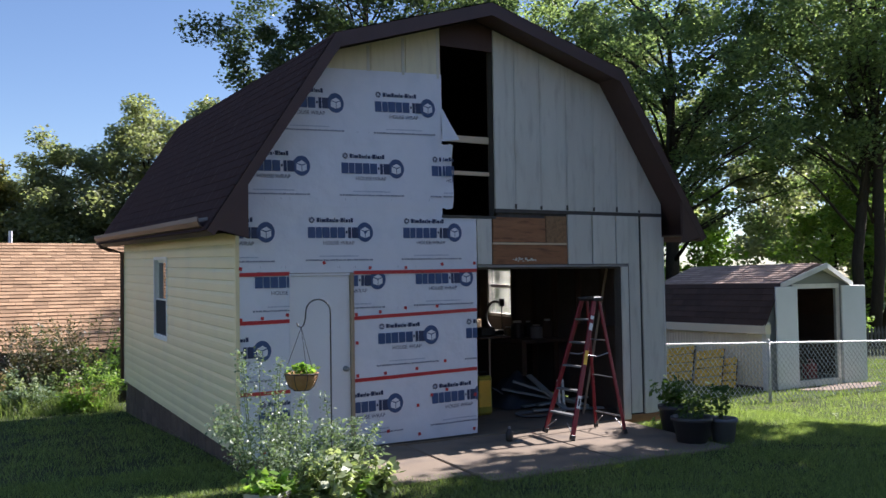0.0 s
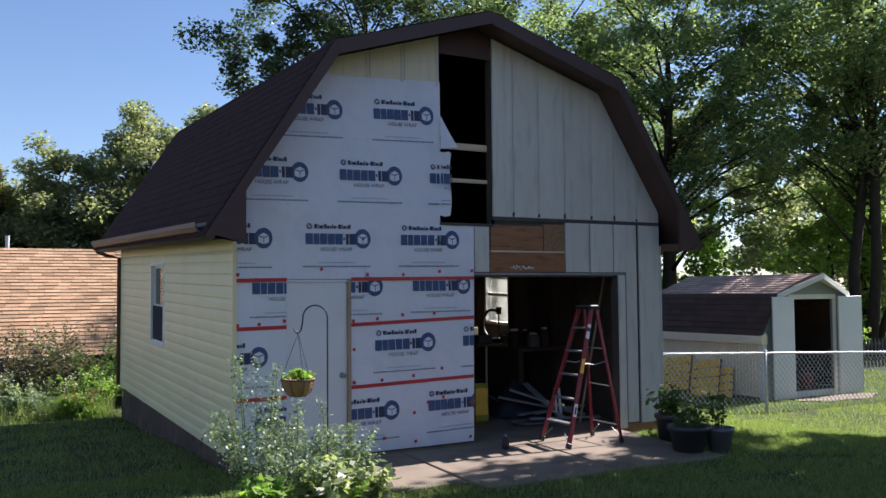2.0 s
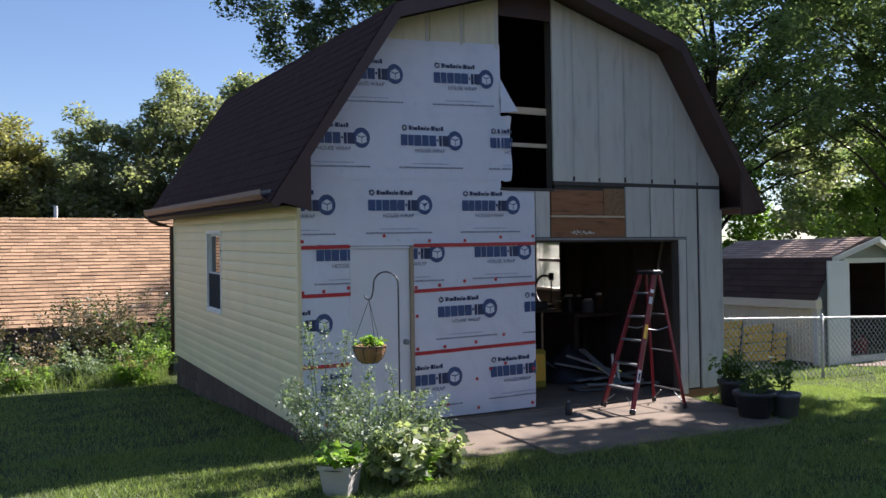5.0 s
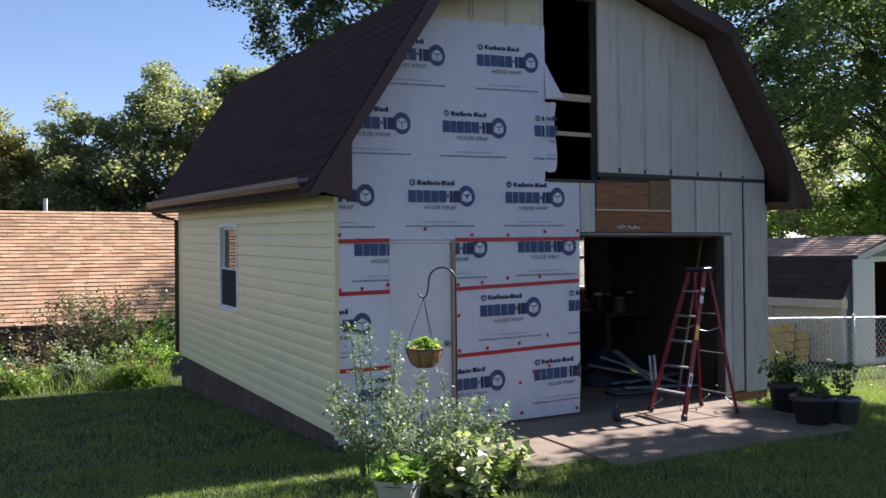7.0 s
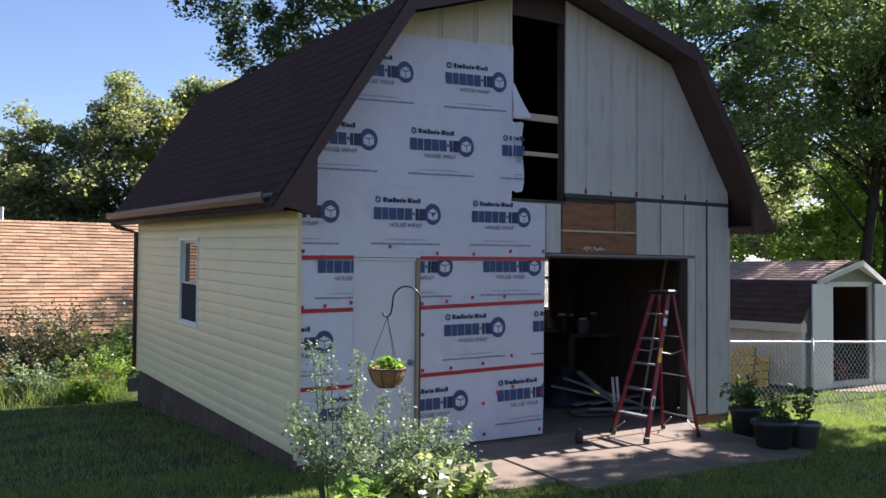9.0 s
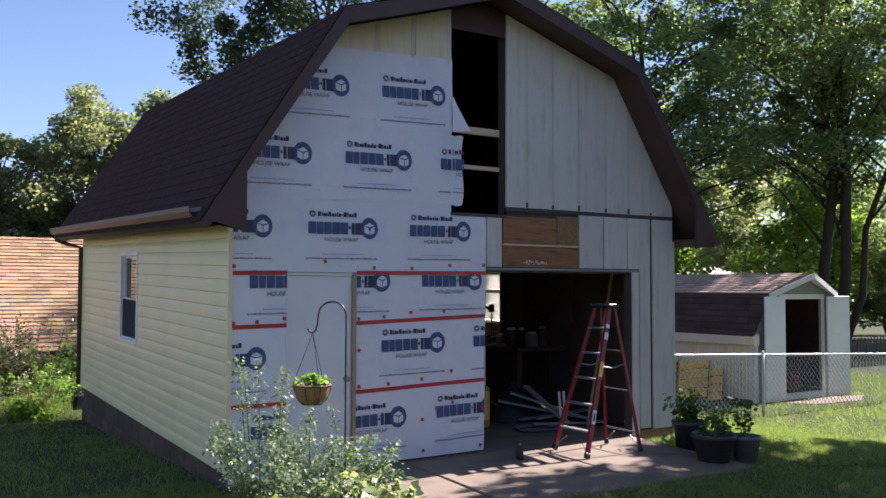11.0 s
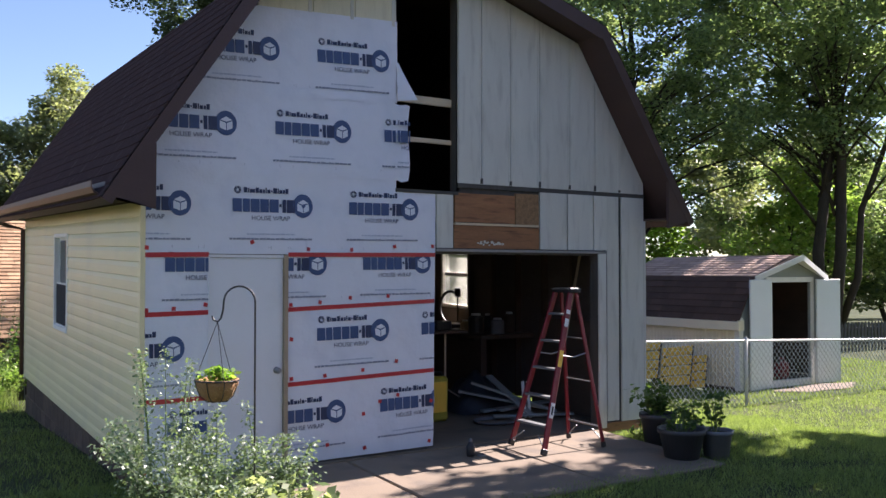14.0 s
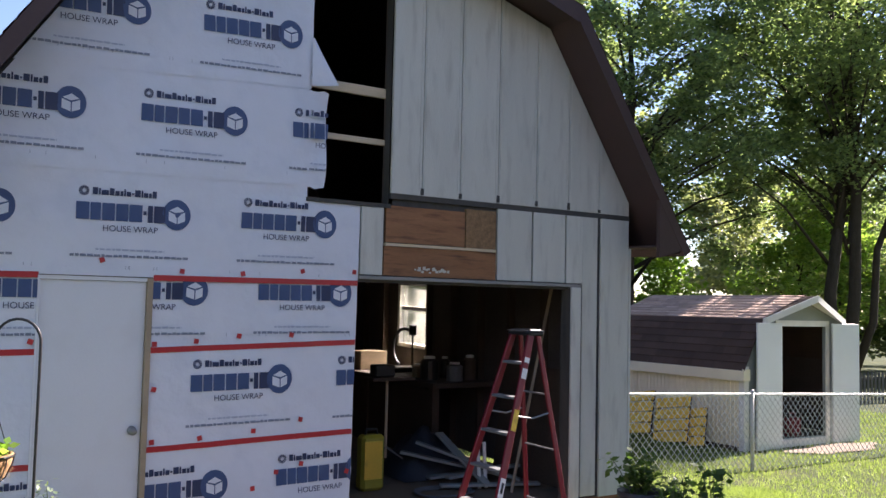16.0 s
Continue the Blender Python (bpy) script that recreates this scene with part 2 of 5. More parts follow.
class Geo:
    """Vertices and faces gathered from simple solids, in world places."""

    def __init__(self):
        self.v, self.f, self.m = [], [], []

    def add(self, v, f, k=0):
        n = len(self.v)
        self.v += [tuple(p) for p in v]
        self.f += [tuple(i + n for i in q) for q in f]
        self.m += [k] * len(f)
        return self

    def box(self, x0, x1, y0, y1, z0, z1, k=0):
        v = [(x, y, z) for z in (z0, z1) for y in (y0, y1) for x in (x0, x1)]
        return self.add(v, [(0, 2, 3, 1), (4, 5, 7, 6), (0, 1, 5, 4), (2, 6, 7, 3), (0, 4, 6, 2), (1, 3, 7, 5)], k)

    def beam(self, p, q, w, h, up=(0, 0, 1), k=0):
        """A board from p to q, w wide across and h thick along up."""
        p, q = Vector(p), Vector(q)
        d = (q - p).normalized()
        s = d.cross(Vector(up))
        s = (s if s.length > 1e-4 else d.cross(Vector((1, 0, 0)))).normalized()
        u = s.cross(d).normalized()
        v = [c + s * (a * w / 2) + u * (b * h / 2) for c in (p, q) for b in (-1, 1) for a in (-1, 1)]
        return self.add(v, [(0, 2, 3, 1), (4, 5, 7, 6), (0, 1, 5, 4), (2, 6, 7, 3), (0, 4, 6, 2), (1, 3, 7, 5)], k)

    def prism(self, poly, y0, y1, k=0):
        """A polygon in x, z (anticlockwise seen from -y), pulled from y0 to y1."""
        n = len(poly)
        v = [(x, y0, z) for x, z in poly] + [(x, y1, z) for x, z in poly]
        f = [tuple(range(n)), tuple(reversed(range(n, 2 * n)))] + [(i, i + n, (i + 1) % n + n, (i + 1) % n) for i in range(n)]
        return self.add(v, f, k)

    def tube(self, pts, radii, n=8, k=0):
        pts = [Vector(p) for p in pts]
        if isinstance(radii, (int, float)):
            radii = [radii] * len(pts)
        v, f = [], []
        side = None
        for i, p in enumerate(pts):
            d = (pts[min(i + 1, len(pts) - 1)] - pts[max(i - 1, 0)]).normalized()
            if side is None:
                side = d.cross(Vector((0.3, 0.9, 0.31)))
            side = (side - d * side.dot(d)).normalized()
            u = d.cross(side)
            v += [p + (side * math.cos(a) + u * math.sin(a)) * radii[i] for a in (2 * math.pi * j / n for j in range(n))]
        for i in range(len(pts) - 1):
            f += [(i * n + j, i * n + (j + 1) % n, (i + 1) * n + (j + 1) % n, (i + 1) * n + j) for j in range(n)]
        f += [tuple(reversed(range(n))), tuple(range((len(pts) - 1) * n, len(pts) * n))]
        return self.add(v, f, k)

    def lathe(self, c, prof, n=20, k=0):
        """A profile of (radius, height) turned about the upright through c."""
        v, f = [], []
        for r, z in prof:
            v += [(c[0] + r * math.cos(2 * math.pi * j / n), c[1] + r * math.sin(2 * math.pi * j / n), c[2] + z) for j in range(n)]
        for i in range(len(prof) - 1):
            f += [(i * n + j, i * n + (j + 1) % n, (i + 1) * n + (j + 1) % n, (i + 1) * n + j) for j in range(n)]
        return self.add(v, f, k)


def part(name, g, material, parent=None, label="", bevel=0.0, smooth=False, solid=True):
    """Links g as one mesh object, under a thing or a part when one is given."""
    me = bpy.data.meshes.new(name)
    o = ORIGIN.get(parent.name, Vector()) if parent else Vector()
    me.from_pydata([Vector(p) - o for p in g.v], [], g.f)
    for m in (material if isinstance(material, (list, tuple)) else [material]):
        me.materials.append(m)
    if any(g.m):
        me.polygons.foreach_set("material_index", g.m)
    bm = bmesh.new()
    bm.from_mesh(me)
    if solid:
        bmesh.ops.recalc_face_normals(bm, faces=bm.faces)
    if bevel:
        bmesh.ops.bevel(bm, geom=[e for e in bm.edges if len(e.link_faces) == 2 and e.calc_face_angle(0) > 0.6], offset=bevel, segments=1, affect="EDGES", clamp_overlap=True)
    bm.to_mesh(me)
    bm.free()
    if smooth:
        me.polygons.foreach_set("use_smooth", [True] * len(me.polygons))
    ob = new(name, me)
    if parent:
        ob.parent = parent
        ORIGIN[ob.name] = o
    if label:
        ob["label"] = label
    return ob


def quads(name, v, n_side, material, parent=None, label=""):
    """Many loose n-sided faces from an array of corners, as one mesh."""
    v = np.asarray(v, dtype=np.float32).reshape(-1, 3)
    if parent:
        v = v - np.array(ORIGIN.get(parent.name, Vector()), dtype=np.float32)
    me = bpy.data.meshes.new(name)
    n = len(v) // n_side
    me.vertices.add(len(v))
    me.vertices.foreach_set("co", v.ravel())
    me.loops.add(len(v))
    me.loops.foreach_set("vertex_index", np.arange(len(v), dtype=np.int32))
    me.polygons.add(n)
    me.polygons.foreach_set("loop_start", np.arange(0, len(v), n_side, dtype=np.int32))
    me.materials.append(material)
    me.update(calc_edges=True)
    ob = new(name, me)
    if parent:
        ob.parent = parent
        ORIGIN[ob.name] = ORIGIN.get(parent.name, Vector())
    if label:
        ob["label"] = label
    return ob


def thing(name, label, category, at=(0, 0, 0), group="", kind=""):
    ob = new(name)
    ob.location = at
    ob.empty_display_size = 0.1
    ORIGIN[ob.name] = Vector(at)
    return tagged(ob, label, category, group, kind)


def smooth(a, b, x):
    t = min(1.0, max(0.0, (x - a) / (b - a)))
    return t * t * (3 - 2 * t)


def ground_z(x, y):
    """The lie of the land: a rise towards the camera, falls to the shed and to the house behind."""
    z = -0.10 + 0.38 * smooth(-2.2, -8.5, y)
    z -= 0.26 * smooth(6.3, 10.5, x) * smooth(-6, 0, y)
    z -= 1.7 * smooth(8.2, 12.5, y) * smooth(8, 2, x)
    z -= 0.18 * smooth(0.5, 7, y) * smooth(2.5, 0.5, x)
    if not (-0.3 < x < 6.4 and -2.2 < y < 7.4):
        z += 0.025 * noise.noise((x * 0.5, y * 0.5, 3.1))
    return z


def leaf_cloud(rng, centers, radii, n, size, flat=0.7, droop=0.0):
    """Corners of n leaves strewn round the centres: pointed, folded a little."""
    centers, radii = np.asarray(centers, float), np.asarray(radii, float)
    pick = rng.integers(0, len(centers), n)
    d = rng.normal(size=(n, 3))
    d /= np.linalg.norm(d, axis=1)[:, None]
    r = rng.random(n) ** 0.45
    p = centers[pick] + d * (r * radii[pick])[:, None] * np.array([1, 1, flat])
    a = rng.normal(size=(n, 3))
    a[:, 2] = a[:, 2] * 0.5 - droop
    a /= np.linalg.norm(a, axis=1)[:, None]
    b = np.cross(a, rng.normal(size=(n, 3)) * [0.5, 0.5, 0.5] + [0, 0, 1.0])
    b /= np.linalg.norm(b, axis=1)[:, None] + 1e-6
    s = size * (0.6 + 0.8 * rng.random(n))[:, None]
    w = s * 0.36
    return np.stack([p, p + a * s * 0.45 + b * w, p + a * s, p + a * s * 0.45 - b * w], axis=1).reshape(-1, 3)


def tree(name, label, at, height, crown_r, crown_z, n, size, leaves, seed, trunk=0.22, clumps=46, twin=False, lean=(0, 0), clump_r=(0.8, 1.5)):
    """A tapered trunk, limbs that reach out to clumps, and a crown of leaves with gaps."""
    rng = np.random.default_rng(seed)
    x, y = at
    z0 = ground_z(x, y) - 0.1
    t = tagged(thing(name, "", "", (x, y, z0)), label, "tree")
    top = Vector((x + lean[0], y + lean[1], z0 + height * 0.82))
    stems = [(Vector((x, y, z0)), top)]
    if twin:
        stems.append((Vector((x + 0.17, y - 0.30, z0)), top + Vector((0.5, -0.6, 0))))
    g = Geo()
    for p, q in stems:
        k = [p.lerp(q, s) + Vector((rng.normal() * 0.15, rng.normal() * 0.15, 0)) * (0 < s < 1) for s in (0, 0.2, 0.4, 0.6, 0.8, 1)]
        g.tube(k, [trunk * 1.25, trunk, trunk * 0.85, trunk * 0.65, trunk * 0.42, trunk * 0.12], 10)
    mid = z0 + (crown_z[0] + crown_z[1]) / 2
    half = (crown_z[1] - crown_z[0]) / 2
    cs, rs = [], []
    for i in range(clumps):
        d = rng.normal(size=3)
        d /= np.linalg.norm(d)
        r = 0.25 + 0.75 * rng.random() ** 0.55
        c = np.array([x + lean[0] * 0.6, y + lean[1] * 0.6, mid]) + d * r * np.array([crown_r, crown_r, half]) + rng.normal(size=3) * 0.3
        cs.append(c)
        rs.append(rng.uniform(*clump_r))
        if i % 4 == 0:
            p, q = stems[i // 4 % len(stems)]
            s = min(0.95, max(0.25, (c[2] - z0) / (q.z - z0) - 0.18))
            a = p.lerp(q, s)
            b = Vector(c)
            m = a.lerp(b, 0.5) + Vector((0, 0, 0.35))
            g.tube([a, m, b], [trunk * 0.3 * (1.1 - s) + 0.02, trunk * 0.12 + 0.012, 0.008], 6)
    part("trunk", g, M_BARK, t, smooth=True)
    ob = quads("crown", leaf_cloud(rng, cs, rs, n, size), 4, leaves, t)
    return t


def shingles(name, o, u, v, length, run, exposure, tab, material, parent, seed, lift=0.012):
    """Courses of separate tabs over a slope: o lower corner, u along the eave, v up the slope."""
    rng = np.random.default_rng(seed)
    o, u, v = Vector(o), Vector(u).normalized(), Vector(v).normalized()
    n = u.cross(v)
    n = n if n.z > 0 else -n
    rows = int(run / exposure) + 1
    out = []
    for r in range(rows):
        a = r * exposure
        b = min(run, a + exposure * 1.08)
        s = -tab * rng.random()
        while s < length:
            w = tab * (0.75 + 0.5 * rng.random())
            s0, s1 = max(0, s), min(length, s + w - 0.006)
            if s1 - s0 > 0.02:
                h = lift * (0.8 + 0.6 * rng.random())
                q = [o + u * s0 + v * a + n * (0.008 + h), o + u * s1 + v * a + n * (0.008 + h), o + u * s1 + v * b + n * 0.009, o + u * s0 + v * b + n * 0.009]
                e = [o + u * s0 + v * a, o + u * s1 + v * a, q[1], q[0]]
                out += q + e
            s += w
    ob = quads(name, [tuple(p) for p in out], 4, material, parent)
    ob["kind"] = "stuff"
    return ob

# ---- ground ----
def axis(dense, far):
    near = list(np.arange(dense[0], dense[1] + 0.01, 0.4))
    lo = [dense[0] - d for d in (400, 200, 100, 60, 40, 28, 20, 14, 10, 7, 4.5, 2.5, 1)]
    hi = [dense[1] + d for d in (1, 2.5, 4.5, 7, 10, 14, 20, 28, 40, 60, 100, 200, 400)]
    return lo + near + hi


gx, gy = axis((-7, 17), 400), axis((-11, 14), 400)
g = Geo()
g.v = [(x, y, ground_z(x, y)) for y in gy for x in gx]
nx = len(gx)
g.f = [(j * nx + i, j * nx + i + 1, (j + 1) * nx + i + 1, (j + 1) * nx + i) for j in range(len(gy) - 1) for i in range(nx - 1)]
g.m = [0] * len(g.f)
ground = part("ground", g, M_SOIL, smooth=True)
tagged(ground, "mown green lawn with bare patches", "lawn", kind="structure")

# ---- the garage: a gambrel roof on four walls ----
W, D, EAVE = 6.12, 7.0, 2.5         # width, depth, eave height
CX, PEAK = 3.06, 5.22               # ridge line, underside
KX, KZ = 5.05, 4.60                 # right-hand break of the roof, underside
OVER_F, OVER_S = 0.40, 0.36         # overhang in front and at the eaves
garage = thing("garage", "gambrel-roofed garage half clad in printed house wrap, half in boards", "garage", (0, 0, 0))


def under(x):
    """Height of the roof's underside above x."""
    a = abs(x - CX)
    k = KX - CX
    return PEAK - (PEAK - KZ) * a / k if a <= k else KZ - (a - k) * 1.52


# foundation and floor
g = Geo()
for i in range(18):
    for j in range(2):
        y0 = 0.05 + i * 0.39 - 0.19 * (j % 2)
        y1 = min(D, y0 + 0.38)
        part("foundation_block", Geo().box(0.0, 0.2, max(0.02, y0), y1, -0.5 + j * 0.30, -0.205 + j * 0.30 + (0.06 if j else 0)), M_BLOCK, garage, bevel=0.006)
part("floor_slab", Geo().box(0.15, W - 0.1, 0.0, D - 0.1, -0.3, 0.0), M_CONCRETE, garage, "stained concrete floor")

# walls: left (window), right (window), back, front with openings
g = Geo()
WIN = (3.53, 4.36, 1.08, 2.19)
g.box(0.03, 0.13, 0.121, WIN[0], 0.05, 2.9).box(0.03, 0.13, WIN[1], D, 0.05, 2.9)
g.box(0.03, 0.13, WIN[0], WIN[1], 0.05, WIN[2]).box(0.03, 0.13, WIN[0], WIN[1], WIN[3], 2.9)
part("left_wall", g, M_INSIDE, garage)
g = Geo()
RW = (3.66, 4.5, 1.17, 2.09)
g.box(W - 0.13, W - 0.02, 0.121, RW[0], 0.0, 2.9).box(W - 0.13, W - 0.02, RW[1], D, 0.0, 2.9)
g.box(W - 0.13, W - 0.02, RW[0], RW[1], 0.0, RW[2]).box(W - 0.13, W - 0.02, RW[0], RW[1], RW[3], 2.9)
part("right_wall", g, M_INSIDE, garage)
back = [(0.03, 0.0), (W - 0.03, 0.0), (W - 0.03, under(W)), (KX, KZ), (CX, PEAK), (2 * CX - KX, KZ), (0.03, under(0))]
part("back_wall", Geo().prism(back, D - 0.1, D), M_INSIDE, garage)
# front sheathing behind wrap and boards, with the door, the garage opening and the tall gap left open
DOOR = (0.59, 1.35, 0.0, 2.02)
OPEN = (2.95, 5.35, 0.0, 2.06)
GAP = (2.56, 3.32, 2.70, 5.2)
part("sheathing_panel", Geo().prism([(0.02, 0), (DOOR[0], 0), (DOOR[0], 2.9), (0.02, 2.9)], 0.03, 0.12), M_SEAM, garage)
part("sheathing_panel", Geo().prism([(DOOR[0], DOOR[3]), (DOOR[1], DOOR[3]), (DOOR[1], 2.9), (DOOR[0], 2.9)], 0.03, 0.12), M_SEAM, garage)
part("sheathing_panel", Geo().prism([(DOOR[1], 0), (OPEN[0], 0), (OPEN[0], 2.7), (DOOR[1], 2.7)], 0.03, 0.12), M_SEAM, garage)
part("sheathing_panel", Geo().prism([(OPEN[0], OPEN[3]), (OPEN[1], OPEN[3]), (OPEN[1], 2.7), (OPEN[0], 2.7)], 0.03, 0.12), M_SEAM, garage)
part("sheathing_panel", Geo().prism([(OPEN[1], 0), (W - 0.02, 0), (W - 0.02, 2.7), (OPEN[1], 2.7)], 0.03, 0.12), M_SEAM, garage)
part("sheathing_panel", Geo().prism([(DOOR[1], 2.7), (GAP[0], 2.7), (GAP[0], 2.9), (DOOR[1], 2.9)], 0.03, 0.12), M_SEAM, garage)
part("sheathing_panel", Geo().prism([(0.02, 2.9), (GAP[0], 2.9), (GAP[0], under(GAP[0])), (2 * CX - KX, KZ), (0.02, under(0.02))], 0.03, 0.12), M_SEAM, garage)
part("sheathing_panel", Geo().prism([(GAP[1], 2.7), (W - 0.02, 2.7), (W - 0.02, under(W - 0.02)), (KX, KZ), (GAP[1], under(GAP[1]))], 0.03, 0.12), M_SEAM, garage)
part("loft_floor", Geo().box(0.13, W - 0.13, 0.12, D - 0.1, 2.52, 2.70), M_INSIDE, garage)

# roof: deck, shingles, fascia, boxed eaves, gutter
T = 0.10
Y0, Y1 = -OVER_F, D + 0.32
g = Geo()
LKX = 2 * CX - KX
ex = W + OVER_S
ez = KZ - (ex - KX) * 1.52
slopes = [((CX, PEAK), (KX, KZ)), ((KX, KZ), (ex, ez))]
prof = [(CX - (ex - CX), ez), (LKX, KZ), (CX, PEAK), (KX, KZ), (ex, ez)]
top = [(ex + T * 0.8, ez + T * 0.5), (KX + T * 0.6, KZ + T), (CX, PEAK + T * 1.05), (LKX - T * 0.6, KZ + T), (CX - (ex - CX) - T * 0.8, ez + T * 0.5)]
g.add([(x, y, z) for y in (Y0, Y1) for x, z in prof + top], [(0, 1, 8, 9), (1, 2, 7, 8), (2, 3, 6, 7), (3, 4, 5, 6), (10, 19, 18, 11), (11, 18, 17, 12), (12, 17, 16, 13), (13, 16, 15, 14)] + [(i, (i + 1) % 10, (i + 1) % 10 + 10, i + 10) for i in range(10)])
roof = part("roof", g, M_FASCIA, garage, "dark brown shingled gambrel roof")
for i in range(4):
    a, b = top[i], top[i + 1]
    lo, hi = (a, b) if a[1] < b[1] else (b, a)
    v = Vector((hi[0] - lo[0], 0, hi[1] - lo[1]))
    shingles("shingles", (lo[0], Y0 - 0.02, lo[1]), (0, 1, 0), v, Y1 - Y0 + 0.04, v.length, 0.143, 0.32, M_SHINGLE, roof, 10 + i, 0.005)
# rake boards on the front edge
for i in range(4):
    a, b = prof[i], prof[i + 1]
    ta, tb = top[4 - i], top[3 - i]
    drop = 0.05 if i in (1, 2) else 0.03
    part("rake_board", Geo().prism([(a[0], a[1] - (0.0 if i in (0, 3) and a[1] < KZ - 1 else drop)), (b[0], b[1] - (0.0 if b[1] < KZ - 1 else drop)), tb, ta], Y0 - 0.025, Y0 - 0.003), M_FASCIA, garage)
for s in (-1, 1):
    # boxed eave with its return at the front
    xe, xw = (CX + s * (ex - CX)), (CX + s * (W / 2 + 0.002))
    zi = under(xw)
    poly = [(xw + s * 0.001, EAVE - 0.10), (xe, EAVE - 0.005), (xe, ez + 0.04), (xw + s * 0.001, zi + 0.0)]
    g = Geo().prism(poly if s > 0 else poly[::-1], Y0 - 0.022, Y0 + 0.02)
    g.box(min(xw, xe), max(xw, xe), Y0 + 0.02, Y1, EAVE, EAVE + 0.02)
    g.box(min(xe, xe - s * 0.02), max(xe, xe - s * 0.02), Y0, Y1, EAVE, ez + 0.03)
    part("boxed_eave", g, M_FASCIA, garage)
# left gutter with a half-round front and a downpipe elbow at the back
xg = CX - (ex - CX)
arc = [(xg - 0.005, 2.63), (xg - 0.012, 2.53), (xg - 0.05, 2.505), (xg - 0.10, 2.53), (xg - 0.125, 2.58), (xg - 0.125, 2.63), (xg - 0.118, 2.63), (xg - 0.115, 2.585), (xg - 0.095, 2.545), (xg - 0.05, 2.52), (xg - 0.02, 2.54), (xg - 0.012, 2.63)]
g = Geo().prism(arc, -0.22, Y1)
gutter = part("gutter", g, M_GUTTER, garage, "brown metal gutter")
part("downpipe", Geo().tube([(xg - 0.06, D + 0.12, 2.52), (xg - 0.06, D + 0.12, 2.45), (xg + 0.1, D + 0.1, 2.38), (-0.05, D + 0.06, 2.33), (-0.05, D + 0.06, 0.1)], 0.035, 8), M_GUTTER, garage, smooth=True)

# left wall: courses of lap siding, round the window
CO = 0.1345
for i in range(18):
    z0 = 0.07 + i * CO
    z1 = z0 + CO
    spans = [(0.04, D)]
    if z1 > WIN[2] - 0.03 and z0 < WIN[3] + 0.03:
        spans = [(0.04, WIN[0] - 0.045), (WIN[1] + 0.045, D)]
    for a, b in spans:
        g = Geo()
        v = []
        for y in (a, b):
            v += [(0.03, y, z0), (-0.017, y, z0), (-0.023, y, z0 + 0.008), (-0.0225, y, z0 + 0.05), (-0.020, y, z0 + 0.09), (-0.009, y, z1), (0.03, y, z1)]
        n = 7
        f = [tuple(range(n)), tuple(range(n, 2 * n))] + [(k, (k + 1) % n, (k + 1) % n + n, k + n) for k in range(n)]
        g.add(v, f)
        part("siding_course", g, M_SIDING, garage)
# short courses above and below the window
below = 0.07 + CO * math.floor((WIN[2] - 0.03 - 0.07) / CO)
above = 0.07 + CO * math.ceil((WIN[3] + 0.03 - 0.07) / CO)
for z0, z1 in ((below, WIN[2] - 0.051), (WIN[3] + 0.051, above)):
    if z1 - z0 > 0.005:
        part("siding_course", Geo().box(-0.018, 0.03, WIN[0] - 0.044, WIN[1] + 0.044, z0, z1), M_SIDING, garage)
for y in (0.03, D + 0.01):
    part("corner_post", Geo().box(-0.026, 0.02, y - 0.03, y + 0.03, 0.03, EAVE), M_SIDING, garage, bevel=0.004)

# left window: frame, two sashes, screen over the lower one
win = part("window", Geo().box(-0.03, 0.03, WIN[0] - 0.045, WIN[0], WIN[2] - 0.05, WIN[3] + 0.05).box(-0.03, 0.03, WIN[1], WIN[1] + 0.045, WIN[2] - 0.05, WIN[3] + 0.05).box(-0.03, 0.03, WIN[0], WIN[1], WIN[3], WIN[3] + 0.05).box(-0.035, 0.03, WIN[0], WIN[1], WIN[2] - 0.05, WIN[2]), M_WHITE, garage, "white vinyl sash window", bevel=0.004)
zm = 1.60
g = Geo()
for z0, z1, x in ((WIN[2], zm + 0.02, 0.005), (zm - 0.02, WIN[3], 0.03)):
    g.box(x, x + 0.025, WIN[0], WIN[0] + 0.035, z0, z1).box(x, x + 0.025, WIN[1] - 0.035, WIN[1], z0, z1)
    g.box(x, x + 0.025, WIN[0] + 0.035, WIN[1] - 0.035, z0, z0 + 0.035).box(x, x + 0.025, WIN[0] + 0.035, WIN[1] - 0.035, z1 - 0.035, z1)
part("sash", g, M_WHITE, win)
part("upper_pane", Geo().box(0.040, 0.044, WIN[0] + 0.03, WIN[1] - 0.03, zm, WIN[3] - 0.03), mat("reflecting_pane", (0.02, 0.02, 0.022), 0.03, 0.02, 3, 0, spec=1.0), win)
part("screen", Geo().box(-0.004, -0.001, WIN[0] + 0.02, WIN[1] - 0.02, WIN[2] + 0.02, zm), M_SCREEN, win, "dark insect screen")
